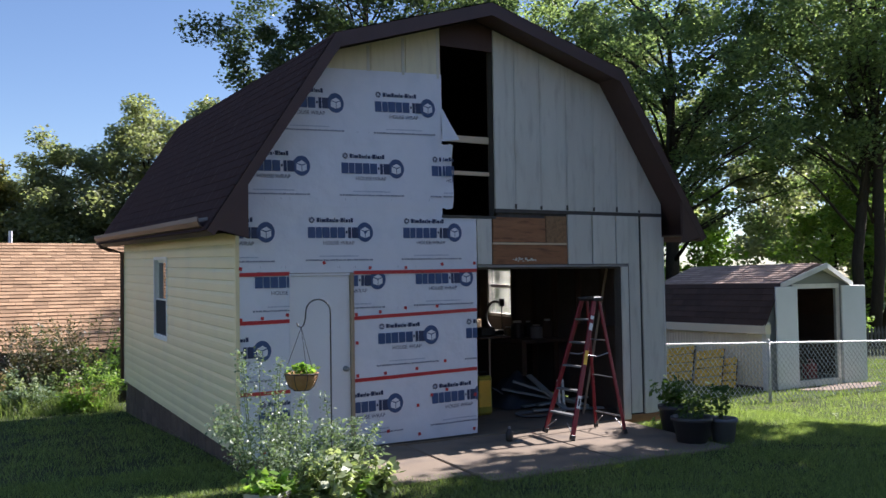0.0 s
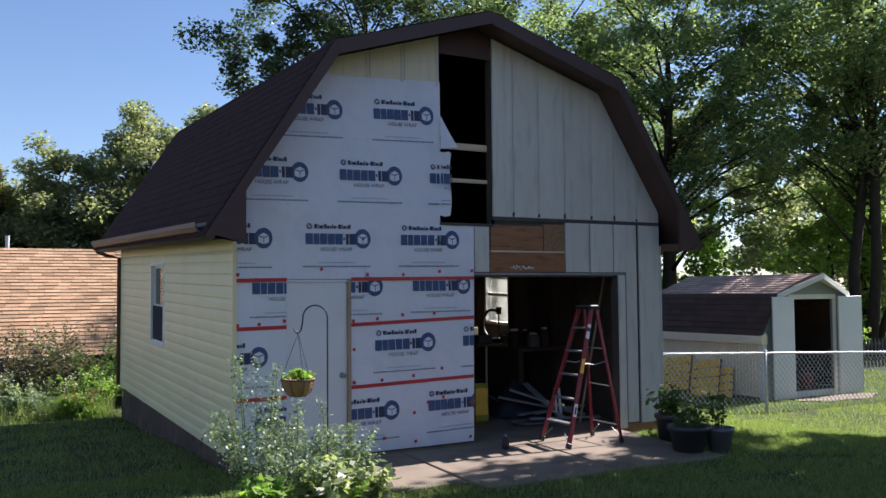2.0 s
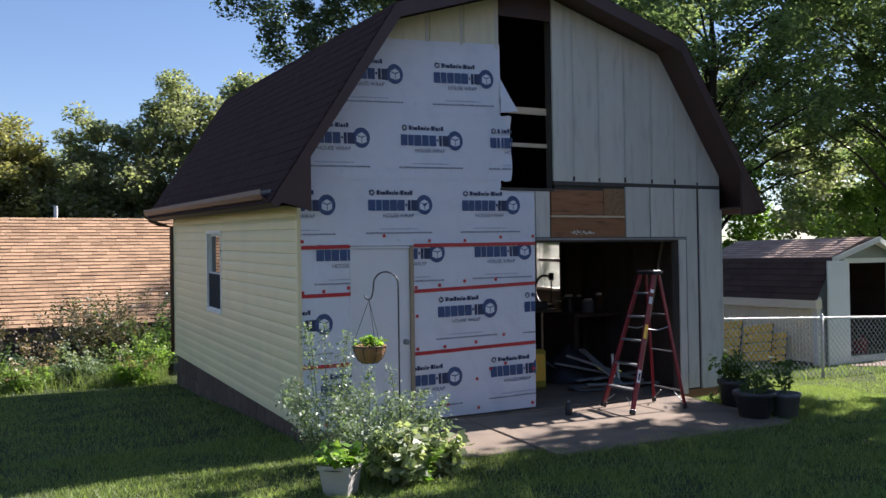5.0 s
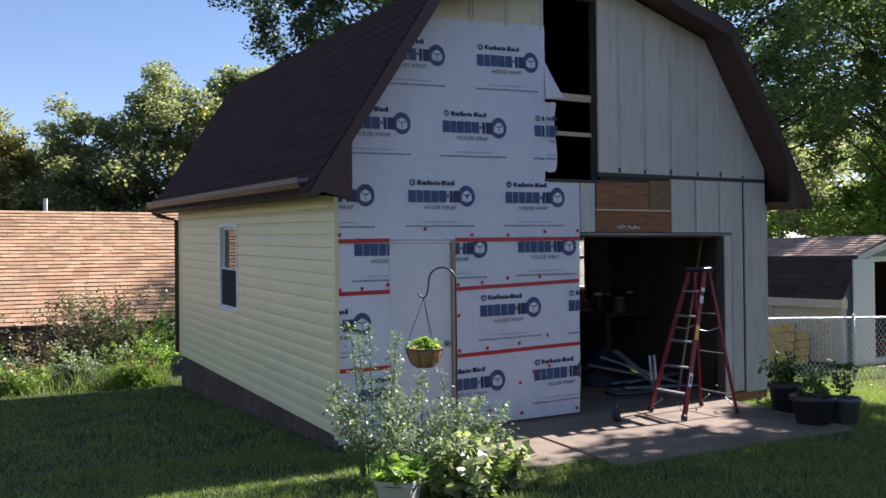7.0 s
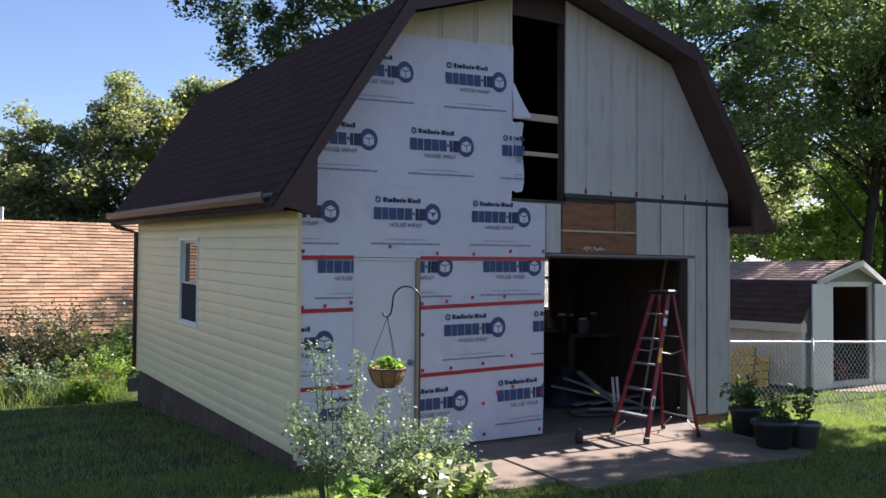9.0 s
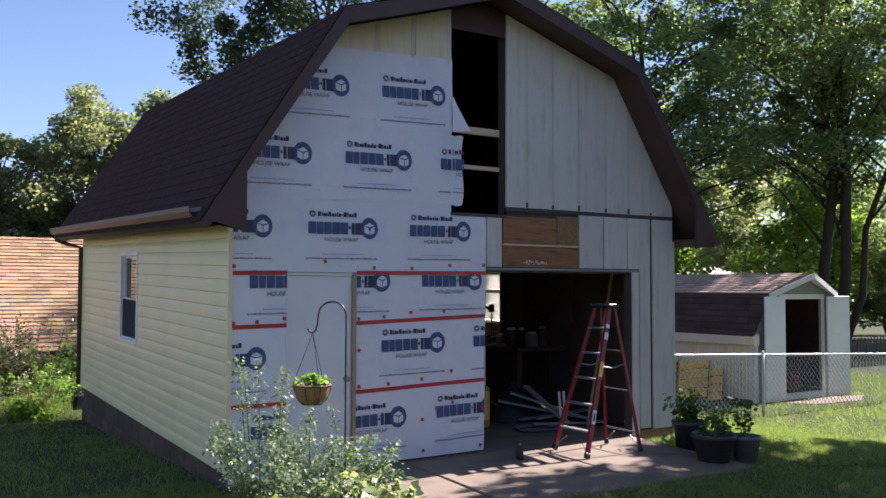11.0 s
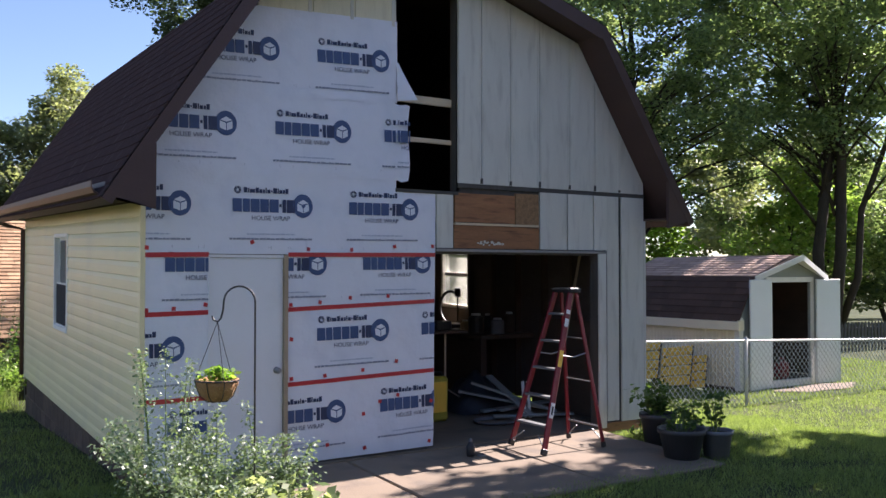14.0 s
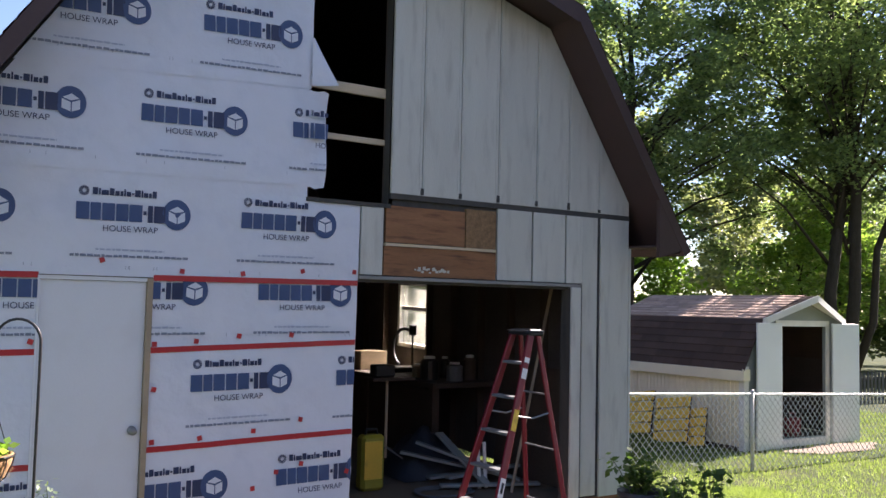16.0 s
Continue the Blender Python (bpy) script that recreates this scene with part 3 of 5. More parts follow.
# right window; its milky translucent pane stands in for the glare of daylight
glare_mat = glass_mat("glare_glass", 0.25, (0.85, 0.85, 0.78))
dn = glare_mat.node_tree
dt, dm = dn.nodes.new("ShaderNodeBsdfTranslucent"), dn.nodes.new("ShaderNodeMixShader")
dt.inputs[0].default_value, dm.inputs[0].default_value = (0.60, 0.60, 0.53, 1), 0.13
dn.links.new(dn.nodes["Principled BSDF"].outputs[0], dm.inputs[1])
dn.links.new(dt.outputs[0], dm.inputs[2])
dn.links.new(dm.outputs[0], dn.nodes["Material Output"].inputs[0])
rw = part("window", Geo().box(W - 0.14, W, RW[0], RW[0] + 0.06, RW[2], RW[3]).box(W - 0.14, W, RW[1] - 0.06, RW[1], RW[2], RW[3]).box(W - 0.14, W, RW[0] + 0.06, RW[1] - 0.06, RW[3] - 0.05, RW[3]).box(W - 0.14, W, RW[0] + 0.06, RW[1] - 0.06, RW[2], RW[2] + 0.05).box(W - 0.10, W - 0.05, RW[0] + 0.06, RW[1] - 0.06, 1.69, 1.74), M_WHITE, garage, "white sash window seen from inside", bevel=0.004)
rp = part("pane", Geo().box(W - 0.075, W - 0.071, RW[0] + 0.05, RW[1] - 0.05, RW[2] + 0.04, RW[3] - 0.04), glare_mat, rw)
rp.visible_shadow = False

# apron slab with joints
for a, b in ((0.62, 1.985), (2.0, 3.72), (3.735, 5.32)):
    ya = -1.55 if a < 1 else -1.92
    g = Geo()
    g.add([(a, -0.01, -0.2), (b, -0.01, -0.2), (b, ya, -0.25), (a, ya, -0.25), (a, -0.01, -0.012), (b, -0.01, -0.012), (b, ya, -0.075), (a, ya, -0.075)], [(0, 1, 2, 3), (4, 5, 6, 7), (0, 1, 5, 4), (1, 2, 6, 5), (2, 3, 7, 6), (3, 0, 4, 7)])
    ap = tagged(part("pavement", g, M_CONCRETE, None, bevel=0.012), "worn concrete apron slab in front of the garage", "pavement", kind="structure")

# ---- trees, neighbouring house, shed ----
tree("tree", "broad-leaved tree with loose hanging sprays above the garage roof", (12.0, 23.0), 19, 7.0, (5.6, 20), 88000, 0.16, L_CANOPY, 21, 0.26, 260, clump_r=(0.5, 1.0))
tree("tree", "tall dense maple with a double stem behind the shed", (23.0, 9.05), 18, 5.6, (4.6, 18), 76000, 0.125, L_MAPLE, 22, 0.17, 230, twin=True, clump_r=(0.5, 1.05))
tree("tree", "tall spreading maple in full leaf", (19.0, 20.0), 17, 6.0, (2.8, 17), 54000, 0.15, L_MAPLE, 23, 0.28, 180, clump_r=(0.55, 1.1))
tree("tree", "tall spreading maple in full leaf", (18.5, 12.8), 14, 5.2, (2.2, 14.5), 60000, 0.125, L_MAPLE, 29, 0.24, 190, clump_r=(0.45, 1.0))
tree("tree", "tall shady maple with dark limbs", (28.5, 12.5), 17, 5.4, (4.0, 17), 38000, 0.155, L_MAPLE, 24, 0.28, 150, clump_r=(0.5, 1.05))
tree("tree", "slim leaning tree with a dark stem", (24.0, 9.25), 13, 3.2, (5.6, 13.5), 12000, 0.14, L_MAPLE, 25, 0.115, 44, lean=(0.7, -2.4), clump_r=(0.5, 1.0))
tree("tree", "sunlit yellowing tree behind the shed", (35, 17), 8, 5, (0.3, 8), 24000, 0.24, L_HAZE, 26, 0.2, 56)
tree("tree", "light green tree beyond the yard", (26, 27), 15, 7, (1, 15), 30000, 0.32, L_HAZE, 27, 0.25, 60)
tree("tree", "light green tree beyond the yard", (46, 30), 11, 7, (0, 11), 22000, 0.36, L_HAZE, 28, 0.25, 56)
for i, (x, y, h, r, l) in enumerate([(-9.5, 41, 10.0, 3.8, L_HAZE), (-5.4, 40, 9.8, 3.0, L_HAZE), (-1.9, 38.7, 10.8, 2.5, L_OLIVE), (2.1, 38.5, 11.4, 3.1, L_HAZE), (6.2, 37.8, 12.1, 3.0, L_HAZE), (9.3, 36.8, 10.2, 2.4, L_GOLD), (10.6, 39.5, 13.0, 2.8, L_HAZE), (15, 41, 12.0, 4.0, L_HAZE), (0.0, 42, 9.6, 3.4, L_HAZE)]):
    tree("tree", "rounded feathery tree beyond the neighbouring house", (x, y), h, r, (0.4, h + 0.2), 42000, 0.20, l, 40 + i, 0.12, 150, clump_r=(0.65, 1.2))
tree("tree", "large shade tree at the side of the lawn", (13.0, -3.9), 9.6, 3.7, (3.0, 10.0), 44000, 0.22, L_MAPLE, 61, 0.25, 100, clump_r=(0.5, 1.0))
tree("tree", "smaller shade tree at the side of the lawn", (17.6, -4.9), 9.4, 3.2, (3.6, 9.6), 26000, 0.24, L_MAPLE, 63, 0.2, 70, clump_r=(0.55, 1.1))
tree("tree", "large shade tree at the side of the lawn", (14.0, -9.6), 10, 4.8, (3.2, 10.4), 36000, 0.30, L_MAPLE, 62, 0.3, 54, clump_r=(0.8, 1.4))

for i, (x, y) in enumerate([(12.2, 13.5), (15.5, 15.8), (21.0, 16.0), (27.0, 13.0), (31.0, 11.5)]):
    tree("young_tree", "young leafy tree in the row behind the shed", (x, y), 6, 2.7, (0.2, 6.4), 15000, 0.17, (L_BUSH, L_MAPLE, L_LIME)[i % 3], 80 + i, 0.09, 40, clump_r=(0.6, 1.1))

# neighbouring house: wall and tan roof
house = thing("neighbouring_house", "low house with a sunlit tan shingle roof", "house", (-3, 15, -1.8))
part("wall", Geo().prism([(-16, -1.85), (7, -1.85), (7, 0.6), (-16, 0.6)], 11.6, 18.4), mat("grey_siding", (0.30, 0.29, 0.27), 0.7, 0.1), house)
g = Geo().add([(-16.5, 11.2, 0.55), (7.5, 11.2, 0.55), (7.5, 15, 3.05), (-16.5, 15, 3.05), (-16.5, 18.8, 0.55), (7.5, 18.8, 0.55), (-16.5, 11.2, 0.40), (7.5, 11.2, 0.40), (7.5, 18.8, 0.40), (-16.5, 18.8, 0.40)], [(0, 1, 2, 3), (3, 2, 5, 4), (0, 6, 7, 1), (4, 5, 8, 9), (6, 9, 8, 7), (1, 7, 8, 5, 2), (0, 3, 4, 9, 6)])
hr = part("roof", g, M_FASCIA, house)
shingles("shingles", (-16.5, 11.2, 0.552), (1, 0, 0), (0, 3.8, 2.5), 24, 4.55, 0.147, 0.30, M_SHINGLE_TAN, hr, 5, 0.02)
part("vent_pipe", Geo().tube([(-1.4, 15.3, 2.7), (-1.4, 15.3, 3.38)], 0.05, 8), M_METAL, hr)

# unseen house, added to cut the low skylight that reaches the garage front
own = thing("unseen_house", "unseen plain house added behind the camera to block low sky", "house", (-2, -19, 0))
part("wall", Geo().box(-18, 12, -22, -18, -0.5, 5.2), mat("tan_brick", (0.26, 0.18, 0.13), 0.85, 0.2, 6, 0.4, 40), own)
part("roof", Geo().add([(-18.5, -17.5, 5.1), (12.5, -17.5, 5.1), (12.5, -20, 7.0), (-18.5, -20, 7.0), (-18.5, -22.5, 5.1), (12.5, -22.5, 5.1)], [(0, 1, 2, 3), (3, 2, 5, 4), (0, 4, 5, 1), (1, 5, 2), (0, 3, 4)]), M_SHINGLE_LIT, own)

# garden shed with open double doors
SX0, SX1, SY0, SY1, SZ = 11.58, 14.56, 2.95, 6.3, -0.36
shed = thing("garden_shed", "small barn-style garden shed with brown roof and open doors", "shed", (13.07, 4.6, SZ))
scx = (SX0 + SX1) / 2
for x in (SX0, SX1 - 0.05):
    part("side_wall", Geo().box(x, x + 0.05, SY0, SY1, SZ, 1.02), M_SHEDWALL, shed)
gp = [(SX0, SZ), (SX1, SZ), (SX1, 1.0), (scx + 1.08, 1.74), (scx, 2.12), (scx - 1.08, 1.74), (SX0, 1.0)]
# back wall coloured dark for the shade inside the open shed
part("back_wall", Geo().prism(gp, SY1 - 0.05, SY1), M_WOOD_SHADE, shed)
g = Geo()
dx0, dx1, dzt = 12.44, 13.72, 1.66
g.prism([(SX0, SZ), (dx0, SZ), (dx0, 1.74), (scx - 1.08, 1.74), (SX0, 1.0)], SY0, SY0 + 0.05)
g.prism([(dx1, SZ), (SX1, SZ), (SX1, 1.0), (scx + 1.08, 1.74), (dx1, 1.74)], SY0, SY0 + 0.05)
g.prism([(scx - 1.08, 1.74), (scx + 1.08, 1.74), (scx, 2.12)], SY0, SY0 + 0.05)
part("front_wall", g, M_GREYTRIM, shed)
sp = [(SX0 - 0.08, 0.93, SY0 - 0.05), (scx - 1.12, 1.77, SY0 - 0.07), (scx, 2.18, SY0 - 0.30), (scx + 1.12, 1.77, SY0 - 0.07), (SX1 + 0.08, 0.93, SY0 - 0.05)]
g = Geo()
for a, b in zip(sp, sp[1:]):
    v = [(p[0], y, p[1] + d) for d in (-0.04, 0.0) for p, y in ((a, a[2]), (b, b[2]), (b, SY1 + 0.1), (a, SY1 + 0.1))]
    g.add(v, [(0, 1, 2, 3), (4, 5, 6, 7), (0, 1, 5, 4), (1, 2, 6, 5), (2, 3, 7, 6), (3, 0, 4, 7)])
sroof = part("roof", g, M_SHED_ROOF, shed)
# upper slopes get the paler shingle: their sunlight is painted into the colour
for i, (a, b, m) in enumerate([(sp[0], sp[1], M_SHED_ROOF), (sp[1], sp[2], M_SHINGLE_LIT), (sp[3], sp[2], M_SHINGLE_LIT), (sp[4], sp[3], M_SHED_ROOF)]):
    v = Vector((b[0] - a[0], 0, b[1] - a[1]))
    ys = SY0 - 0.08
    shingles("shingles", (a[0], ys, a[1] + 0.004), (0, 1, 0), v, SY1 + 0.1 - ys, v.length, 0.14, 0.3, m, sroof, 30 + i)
for a, b in zip(sp[1:], sp[2:4]):
    w = 0.10
    v = [(p[0], p[2] - d, p[1] + z) for d in (0.005, 0.025) for p, z in ((a, -w), (b, -w), (b, 0.012), (a, 0.012))]
    part("rake_trim", Geo().add(v, [(0, 1, 2, 3), (4, 5, 6, 7), (0, 1, 5, 4), (1, 2, 6, 5), (2, 3, 7, 6), (3, 0, 4, 7)]), M_WHITE, shed)
# white soffit under the front overhang
g = Geo()
for a, b in zip(sp[1:], sp[2:4]):
    g.add([(a[0], a[2], a[1] - 0.045), (b[0], b[2], b[1] - 0.045), (b[0], SY0, b[1] - 0.045), (a[0], SY0, a[1] - 0.045)], [(0, 1, 2, 3)])
part("soffit", g, M_WHITE, shed, solid=False)
part("eave_fascia", Geo().box(SX0 - 0.10, SX0 - 0.08, SY0 - 0.04, SY1 + 0.1, 0.77, 0.94).box(SX0 - 0.08, SX0 - 0.001, SY0 - 0.04, SY1 + 0.1, 0.77, 0.79), M_SHEDWALL, shed)
part("eave_return", Geo().box(SX0 - 0.10, SX0 + 0.06, SY0 - 0.07, SY0 - 0.041, 0.77, 0.96), M_SHEDWALL, shed)
part("corner_board", Geo().box(SX0 - 0.02, SX0 + 0.09, SY0 - 0.02, SY0 + 0.0, SZ, 1.0).box(SX0 - 0.02, SX0, SY0, SY0 + 0.09, SZ, 0.77), M_WHITE, shed)
part("door_casing", Geo().box(dx0 - 0.09, dx0, SY0 - 0.025, SY0 - 0.002, SZ, dzt).box(dx1, dx1 + 0.09, SY0 - 0.025, SY0 - 0.002, SZ, dzt).box(dx0 - 0.09, dx1 + 0.09, SY0 - 0.025, SY0 - 0.002, dzt, dzt + 0.1).box(dx0, dx1, SY0 - 0.02, SY0 + 0.1, SZ, SZ + 0.12), M_WHITE, shed)
part("floor", Geo().box(SX0, SX1, SY0 + 0.05, SY1 - 0.05, SZ - 0.05, SZ + 0.08), M_WOOD_SHADE, shed)

# ---- front of the garage: house wrap, tape, door, boards ----
def clip(poly, area):
    """A polygon cut to a convex area, both in x, z and anticlockwise."""
    out = list(poly)
    for i in range(len(area)):
        (ax, az), (bx, bz) = area[i], area[(i + 1) % len(area)]
        src, out = out, []
        for k, p in enumerate(src):
            q = src[(k + 1) % len(src)]
            sp = (bx - ax) * (p[1] - az) - (bz - az) * (p[0] - ax)
            sq = (bx - ax) * (q[1] - az) - (bz - az) * (q[0] - ax)
            if sp >= 0:
                out.append(p)
            if (sp > 0 > sq) or (sp < 0 < sq):
                t = sp / (sp - sq)
                out.append((p[0] + t * (q[0] - p[0]), p[1] + t * (q[1] - p[1])))
        if len(out) < 3:
            return []
    return out


def wrinkle(x, z):
    return 0.007 * noise.noise((x * 1.7, z * 2.3, 0.3)) + 0.010 * noise.noise((x * 5 + z * 3, z * 3.5 - x, 5.0)) + 0.003 * noise.noise((x * 13 - z * 6, z * 9, 2.0))


def sheet_geo(area, y, step=0.06):
    """A film over a convex area, in small cells that follow the wrinkles."""
    g = Geo()
    xs, zs = [p[0] for p in area], [p[1] for p in area]
    a, b, c, d = min(xs), max(xs), min(zs), max(zs)
    nx, nz = max(1, round((b - a) / step)), max(1, round((d - c) / step))
    for i in range(nx):
        for j in range(nz):
            x0, x1 = a + (b - a) * i / nx, a + (b - a) * (i + 1) / nx
            z0, z1 = c + (d - c) * j / nz, c + (d - c) * (j + 1) / nz
            q = clip([(x0, z0), (x1, z0), (x1, z1), (x0, z1)], area)
            if q:
                g.add([(x, y + wrinkle(x, z), z) for x, z in q], [tuple(range(len(q)))])
    return g


def weld(ob):
    bm = bmesh.new()
    bm.from_mesh(ob.data)
    bmesh.ops.remove_doubles(bm, verts=bm.verts, dist=0.0005)
    for f in bm.faces:
        f.smooth = True
    bm.to_mesh(ob.data)
    bm.free()


# the two words that can be read, as flat triangles about their own left end
fc = bpy.data.curves.new("words", "FONT")
fc.body, fc.size, fc.align_x = "HOUSE WRAP", 0.062, "LEFT"
fo = bpy.data.objects.new("words", fc)
scene.collection.objects.link(fo)
bpy.context.view_layer.update()
fm = bpy.data.meshes.new_from_object(fo.evaluated_get(bpy.context.evaluated_depsgraph_get()))
fm.calc_loop_triangles()
WX = max(v.co.x for v in fm.vertices)
WORDS = [[(fm.vertices[i].co.x / WX * 0.39, fm.vertices[i].co.y) for i in t.vertices] for t in fm.loop_triangles]
bpy.data.objects.remove(fo)


def bar(x0, x1, z0, z1):
    return [(x0, z0), (x1, z0), (x1, z1), (x0, z1)]


def ring(cx, cz, r0, r1, n=12):
    out = []
    for i in range(n):
        a, b = 2 * math.pi * i / n, 2 * math.pi * (i + 0.72) / n
        out.append([(cx + r * math.cos(t), cz + r * math.sin(t)) for r, t in ((r0, a), (r1, a), (r1, b), (r0, b))])
    return out


def print_shapes():
    """One printed motif about the middle of its disc: (material, layer, polygon)."""
    rng = np.random.default_rng(3)
    s = []
    s.append((0, 0, [(0.105 * math.cos(2 * math.pi * i / 24), 0.115 * math.sin(2 * math.pi * i / 24)) for i in range(24)]))
    s += [(3, 1, [(-0.06, -0.045), (0.0, -0.068), (0.0, 0.0), (-0.06, 0.022)]), (3, 1, [(0.008, -0.068), (0.062, -0.045), (0.062, 0.022), (0.008, 0.0)]), (3, 1, [(-0.055, 0.03), (0.002, 0.012), (0.058, 0.03), (0.005, 0.062)])]
    s += [(1, 0, p) for p in ring(-0.655, 0.135, 0.014, 0.036)]
    x = -0.597
    for w, h in ((0.034, 0.05), (0.012, 0.045), (0.05, 0.034), (0.032, 0.05), (0.03, 0.034), (0.02, 0.034), (0.012, 0.05), (0.03, 0.034), (0.016, 0.012), (0.04, 0.05), (0.012, 0.05), (0.03, 0.034), (0.02, 0.034), (0.03, 0.05)):
        lo = 0.112 + (0.014 if w == 0.016 else 0)
        s.append((1, 0, bar(x, x + w, lo, lo + h)))
        x += w + 0.006
    x = -0.705
    for w, k in ((0.088, 0), (0.07, 0), (0.088, 0), (0.084, 0), (0.092, 0), (0.022, 1), (0.036, 1), (0.082, 1)):
        if w == 0.022:
            s.append((1, 0, bar(x, x + w, -0.015, 0.012)))
        else:
            s.append((k, 0, bar(x, x + w, -0.07, 0.055)))
        x += w + 0.0085
    s += [(1, 0, [(-0.525 + px, -0.146 + pz) for px, pz in t]) for t in WORDS]
    for x0, x1, z, h, k in ((-0.565, -0.085, -0.285, 0.016, 4), (-0.735, 0.095, -0.332, 0.018, 2)):
        x = x0
        while x < x1:
            w = rng.uniform(0.018, 0.05)
            s.append((k, 0, bar(x, min(x1, x + w), z, z + h * rng.uniform(0.75, 1.1))))
            x += w + rng.uniform(0.004, 0.009)
    return s


SHAPES = print_shapes()
MOTIF = {"printed_disc": [q for q in SHAPES if q[2][0][0] > -0.07 and q[2][0][1] > -0.2], "fine_print": [q for q in SHAPES if q[0] in (2, 4)]}
MOTIF["printed_wording"] = [q for q in SHAPES if len(q[2]) == 3]
MOTIF["brand_mark"] = [q for q in SHAPES if all(q not in MOTIF[n] for n in ("printed_disc", "fine_print", "printed_wording"))]
INKS = [M_BLUE, M_NAVY, M_GREYP, M_WRAP, M_PALEP]


def wrap_sheet(area, y, motifs, label=""):
    ob = part("house_wrap", sheet_geo(area, y), M_WRAP, garage, label, solid=False)
    weld(ob)
    for cx, cz, turn in motifs:
        print_motif(ob, area, cx, cz, turn, lambda px, pz: y + wrinkle(px, pz))
    return ob


def print_motif(ob, area, cx, cz, turn, face):
    """The printed disc, bars, words and fine lines of one motif, cut to the sheet."""
    c, s = math.cos(radians(turn)), math.sin(radians(turn))
    for name in ("printed_disc", "brand_mark", "printed_wording", "fine_print"):
        g = Geo()
        for k, layer, poly in MOTIF[name]:
            q = [(cx + c * px - s * pz, cz + s * px + c * pz) for px, pz in poly]
            ar = sum(q[i][0] * q[(i + 1) % len(q)][1] - q[(i + 1) % len(q)][0] * q[i][1] for i in range(len(q)))
            q = clip(q if ar > 0 else q[::-1], area)
            if q:
                g.add([(px, face(px, pz) - 0.0065 - 0.003 * layer, pz) for px, pz in q], [tuple(range(len(q)))], k)
        if g.f:
            p = part(name, g, INKS, ob, solid=False)
            if name != "printed_disc":
                p["kind"] = "stuff"


def tape(p, q, w, y, parent):
    g = Geo()
    n = max(1, int((Vector(q) - Vector(p)).length / 0.06))
    pts = [Vector(p).lerp(Vector(q), i / n) for i in range(n + 1)]
    for a, b in zip(pts, pts[1:]):
        g.add([(a.x, y + wrinkle(a.x, a.y), a.y - w / 2), (b.x, y + wrinkle(b.x, b.y), b.y - w / 2), (b.x, y + wrinkle(b.x, b.y), b.y + w / 2), (a.x, y + wrinkle(a.x, a.y), a.y + w / 2)], [(0, 1, 2, 3)])
    weld(part("tape", g, M_TAPE, parent, solid=False))


lo_r = wrap_sheet([(1.365, 0.02), (3.02, 0.03), (3.04, 2.05), (1.365, 2.05)], 0.016, [(1.67, 1.95, 0.4), (2.88, 1.965, 0.4), (2.375, 1.275, 1.0), (3.575, 1.29, 1.0), (1.88, 0.49, 1.2), (3.08, 0.525, 1.2)], "white house wrap with blue print and red seam tape")
lo_l = wrap_sheet([(0.0, -0.02), (0.59, 0.0), (0.59, 2.05), (0.0, 2.05)], 0.016, [(0.90, 1.945, 0.4), (0.27, 1.18, 1.0), (0.93, 0.47, 1.0)], "narrow strip of printed house wrap")
wrap_sheet([(2.56, 2.039), (3.04, 2.04), (3.045, 2.70), (2.56, 2.715)], 0.011, [(2.72, 2.52, 0.5)])
row_c = wrap_sheet([(0.0, 2.035), (2.56, 2.039), (2.56, 2.86), (0.0, 2.86)], 0.011, [(0.32, 2.49, 0.5), (1.515, 2.508, 0.5), (2.72, 2.52, 0.5)], "white printed house wrap above the doors")
row_b = wrap_sheet([(0.0, 2.765), (2.55, 2.82), (2.55, 3.68), (0.44, 3.60), (0.0, 2.95)], 0.006, [(0.74, 3.25, 1.0), (1.93, 3.27, 1.0), (3.12, 3.29, 1.0)], "white printed house wrap on the gable")
row_a = wrap_sheet([(0.36, 3.50), (2.565, 3.62), (2.565, 4.475), (1.05, 4.40), (0.93, 4.37)], 0.001, [(1.16, 4.0, 2.0), (2.365, 4.035, 2.0)], "topmost sheet of printed house wrap")
tape((1.365, 2.035), (3.035, 2.05), 0.042, 0.003, lo_r)
tape((1.365, 1.505), (3.03, 1.56), 0.042, 0.010, lo_r)
tape((1.365, 0.785), (3.02, 0.83), 0.042, 0.010, lo_r)
tape((0.0, 2.02), (0.59, 2.03), 0.042, 0.003, lo_l)
tape((0.0, 1.49), (0.59, 1.50), 0.042, 0.010, lo_l)
tape((0.0, 0.715), (0.59, 0.72), 0.042, 0.010, lo_l)
rng = np.random.default_rng(8)
for x, z in [(0.03, 2.085), (1.0, 2.15), (1.57, 2.09), (2.04, 2.09), (2.54, 2.13), (3.0, 2.14), (0.03, 1.53), (0.27, 1.54), (0.56, 1.57), (1.39, 1.55), (1.7, 1.57), (2.03, 1.61), (2.46, 1.62), (1.4, 1.22), (1.75, 0.85), (2.17, 0.88), (2.56, 0.95), (1.40, 0.84), (2.18, 0.44), (1.78, 0.17), (2.19, 0.1), (2.96, 0.09), (2.37, 0.55), (2.58, 0.6), (2.98, 0.51), (0.02, 0.1), (0.28, 0.08)]:
    a, s = rng.uniform(-0.4, 0.4), 0.026
    c = [(x + s * math.cos(a + k * math.pi / 2 + 0.78), z + s * math.sin(a + k * math.pi / 2 + 0.78)) for k in range(4)]
    part("tape_patch", Geo().add([(px, -0.002 + wrinkle(px, pz), pz) for px, pz in c], [(0, 1, 2, 3)]), M_TAPE, row_c if z > 2.06 else (lo_l if x < 1 else lo_r))
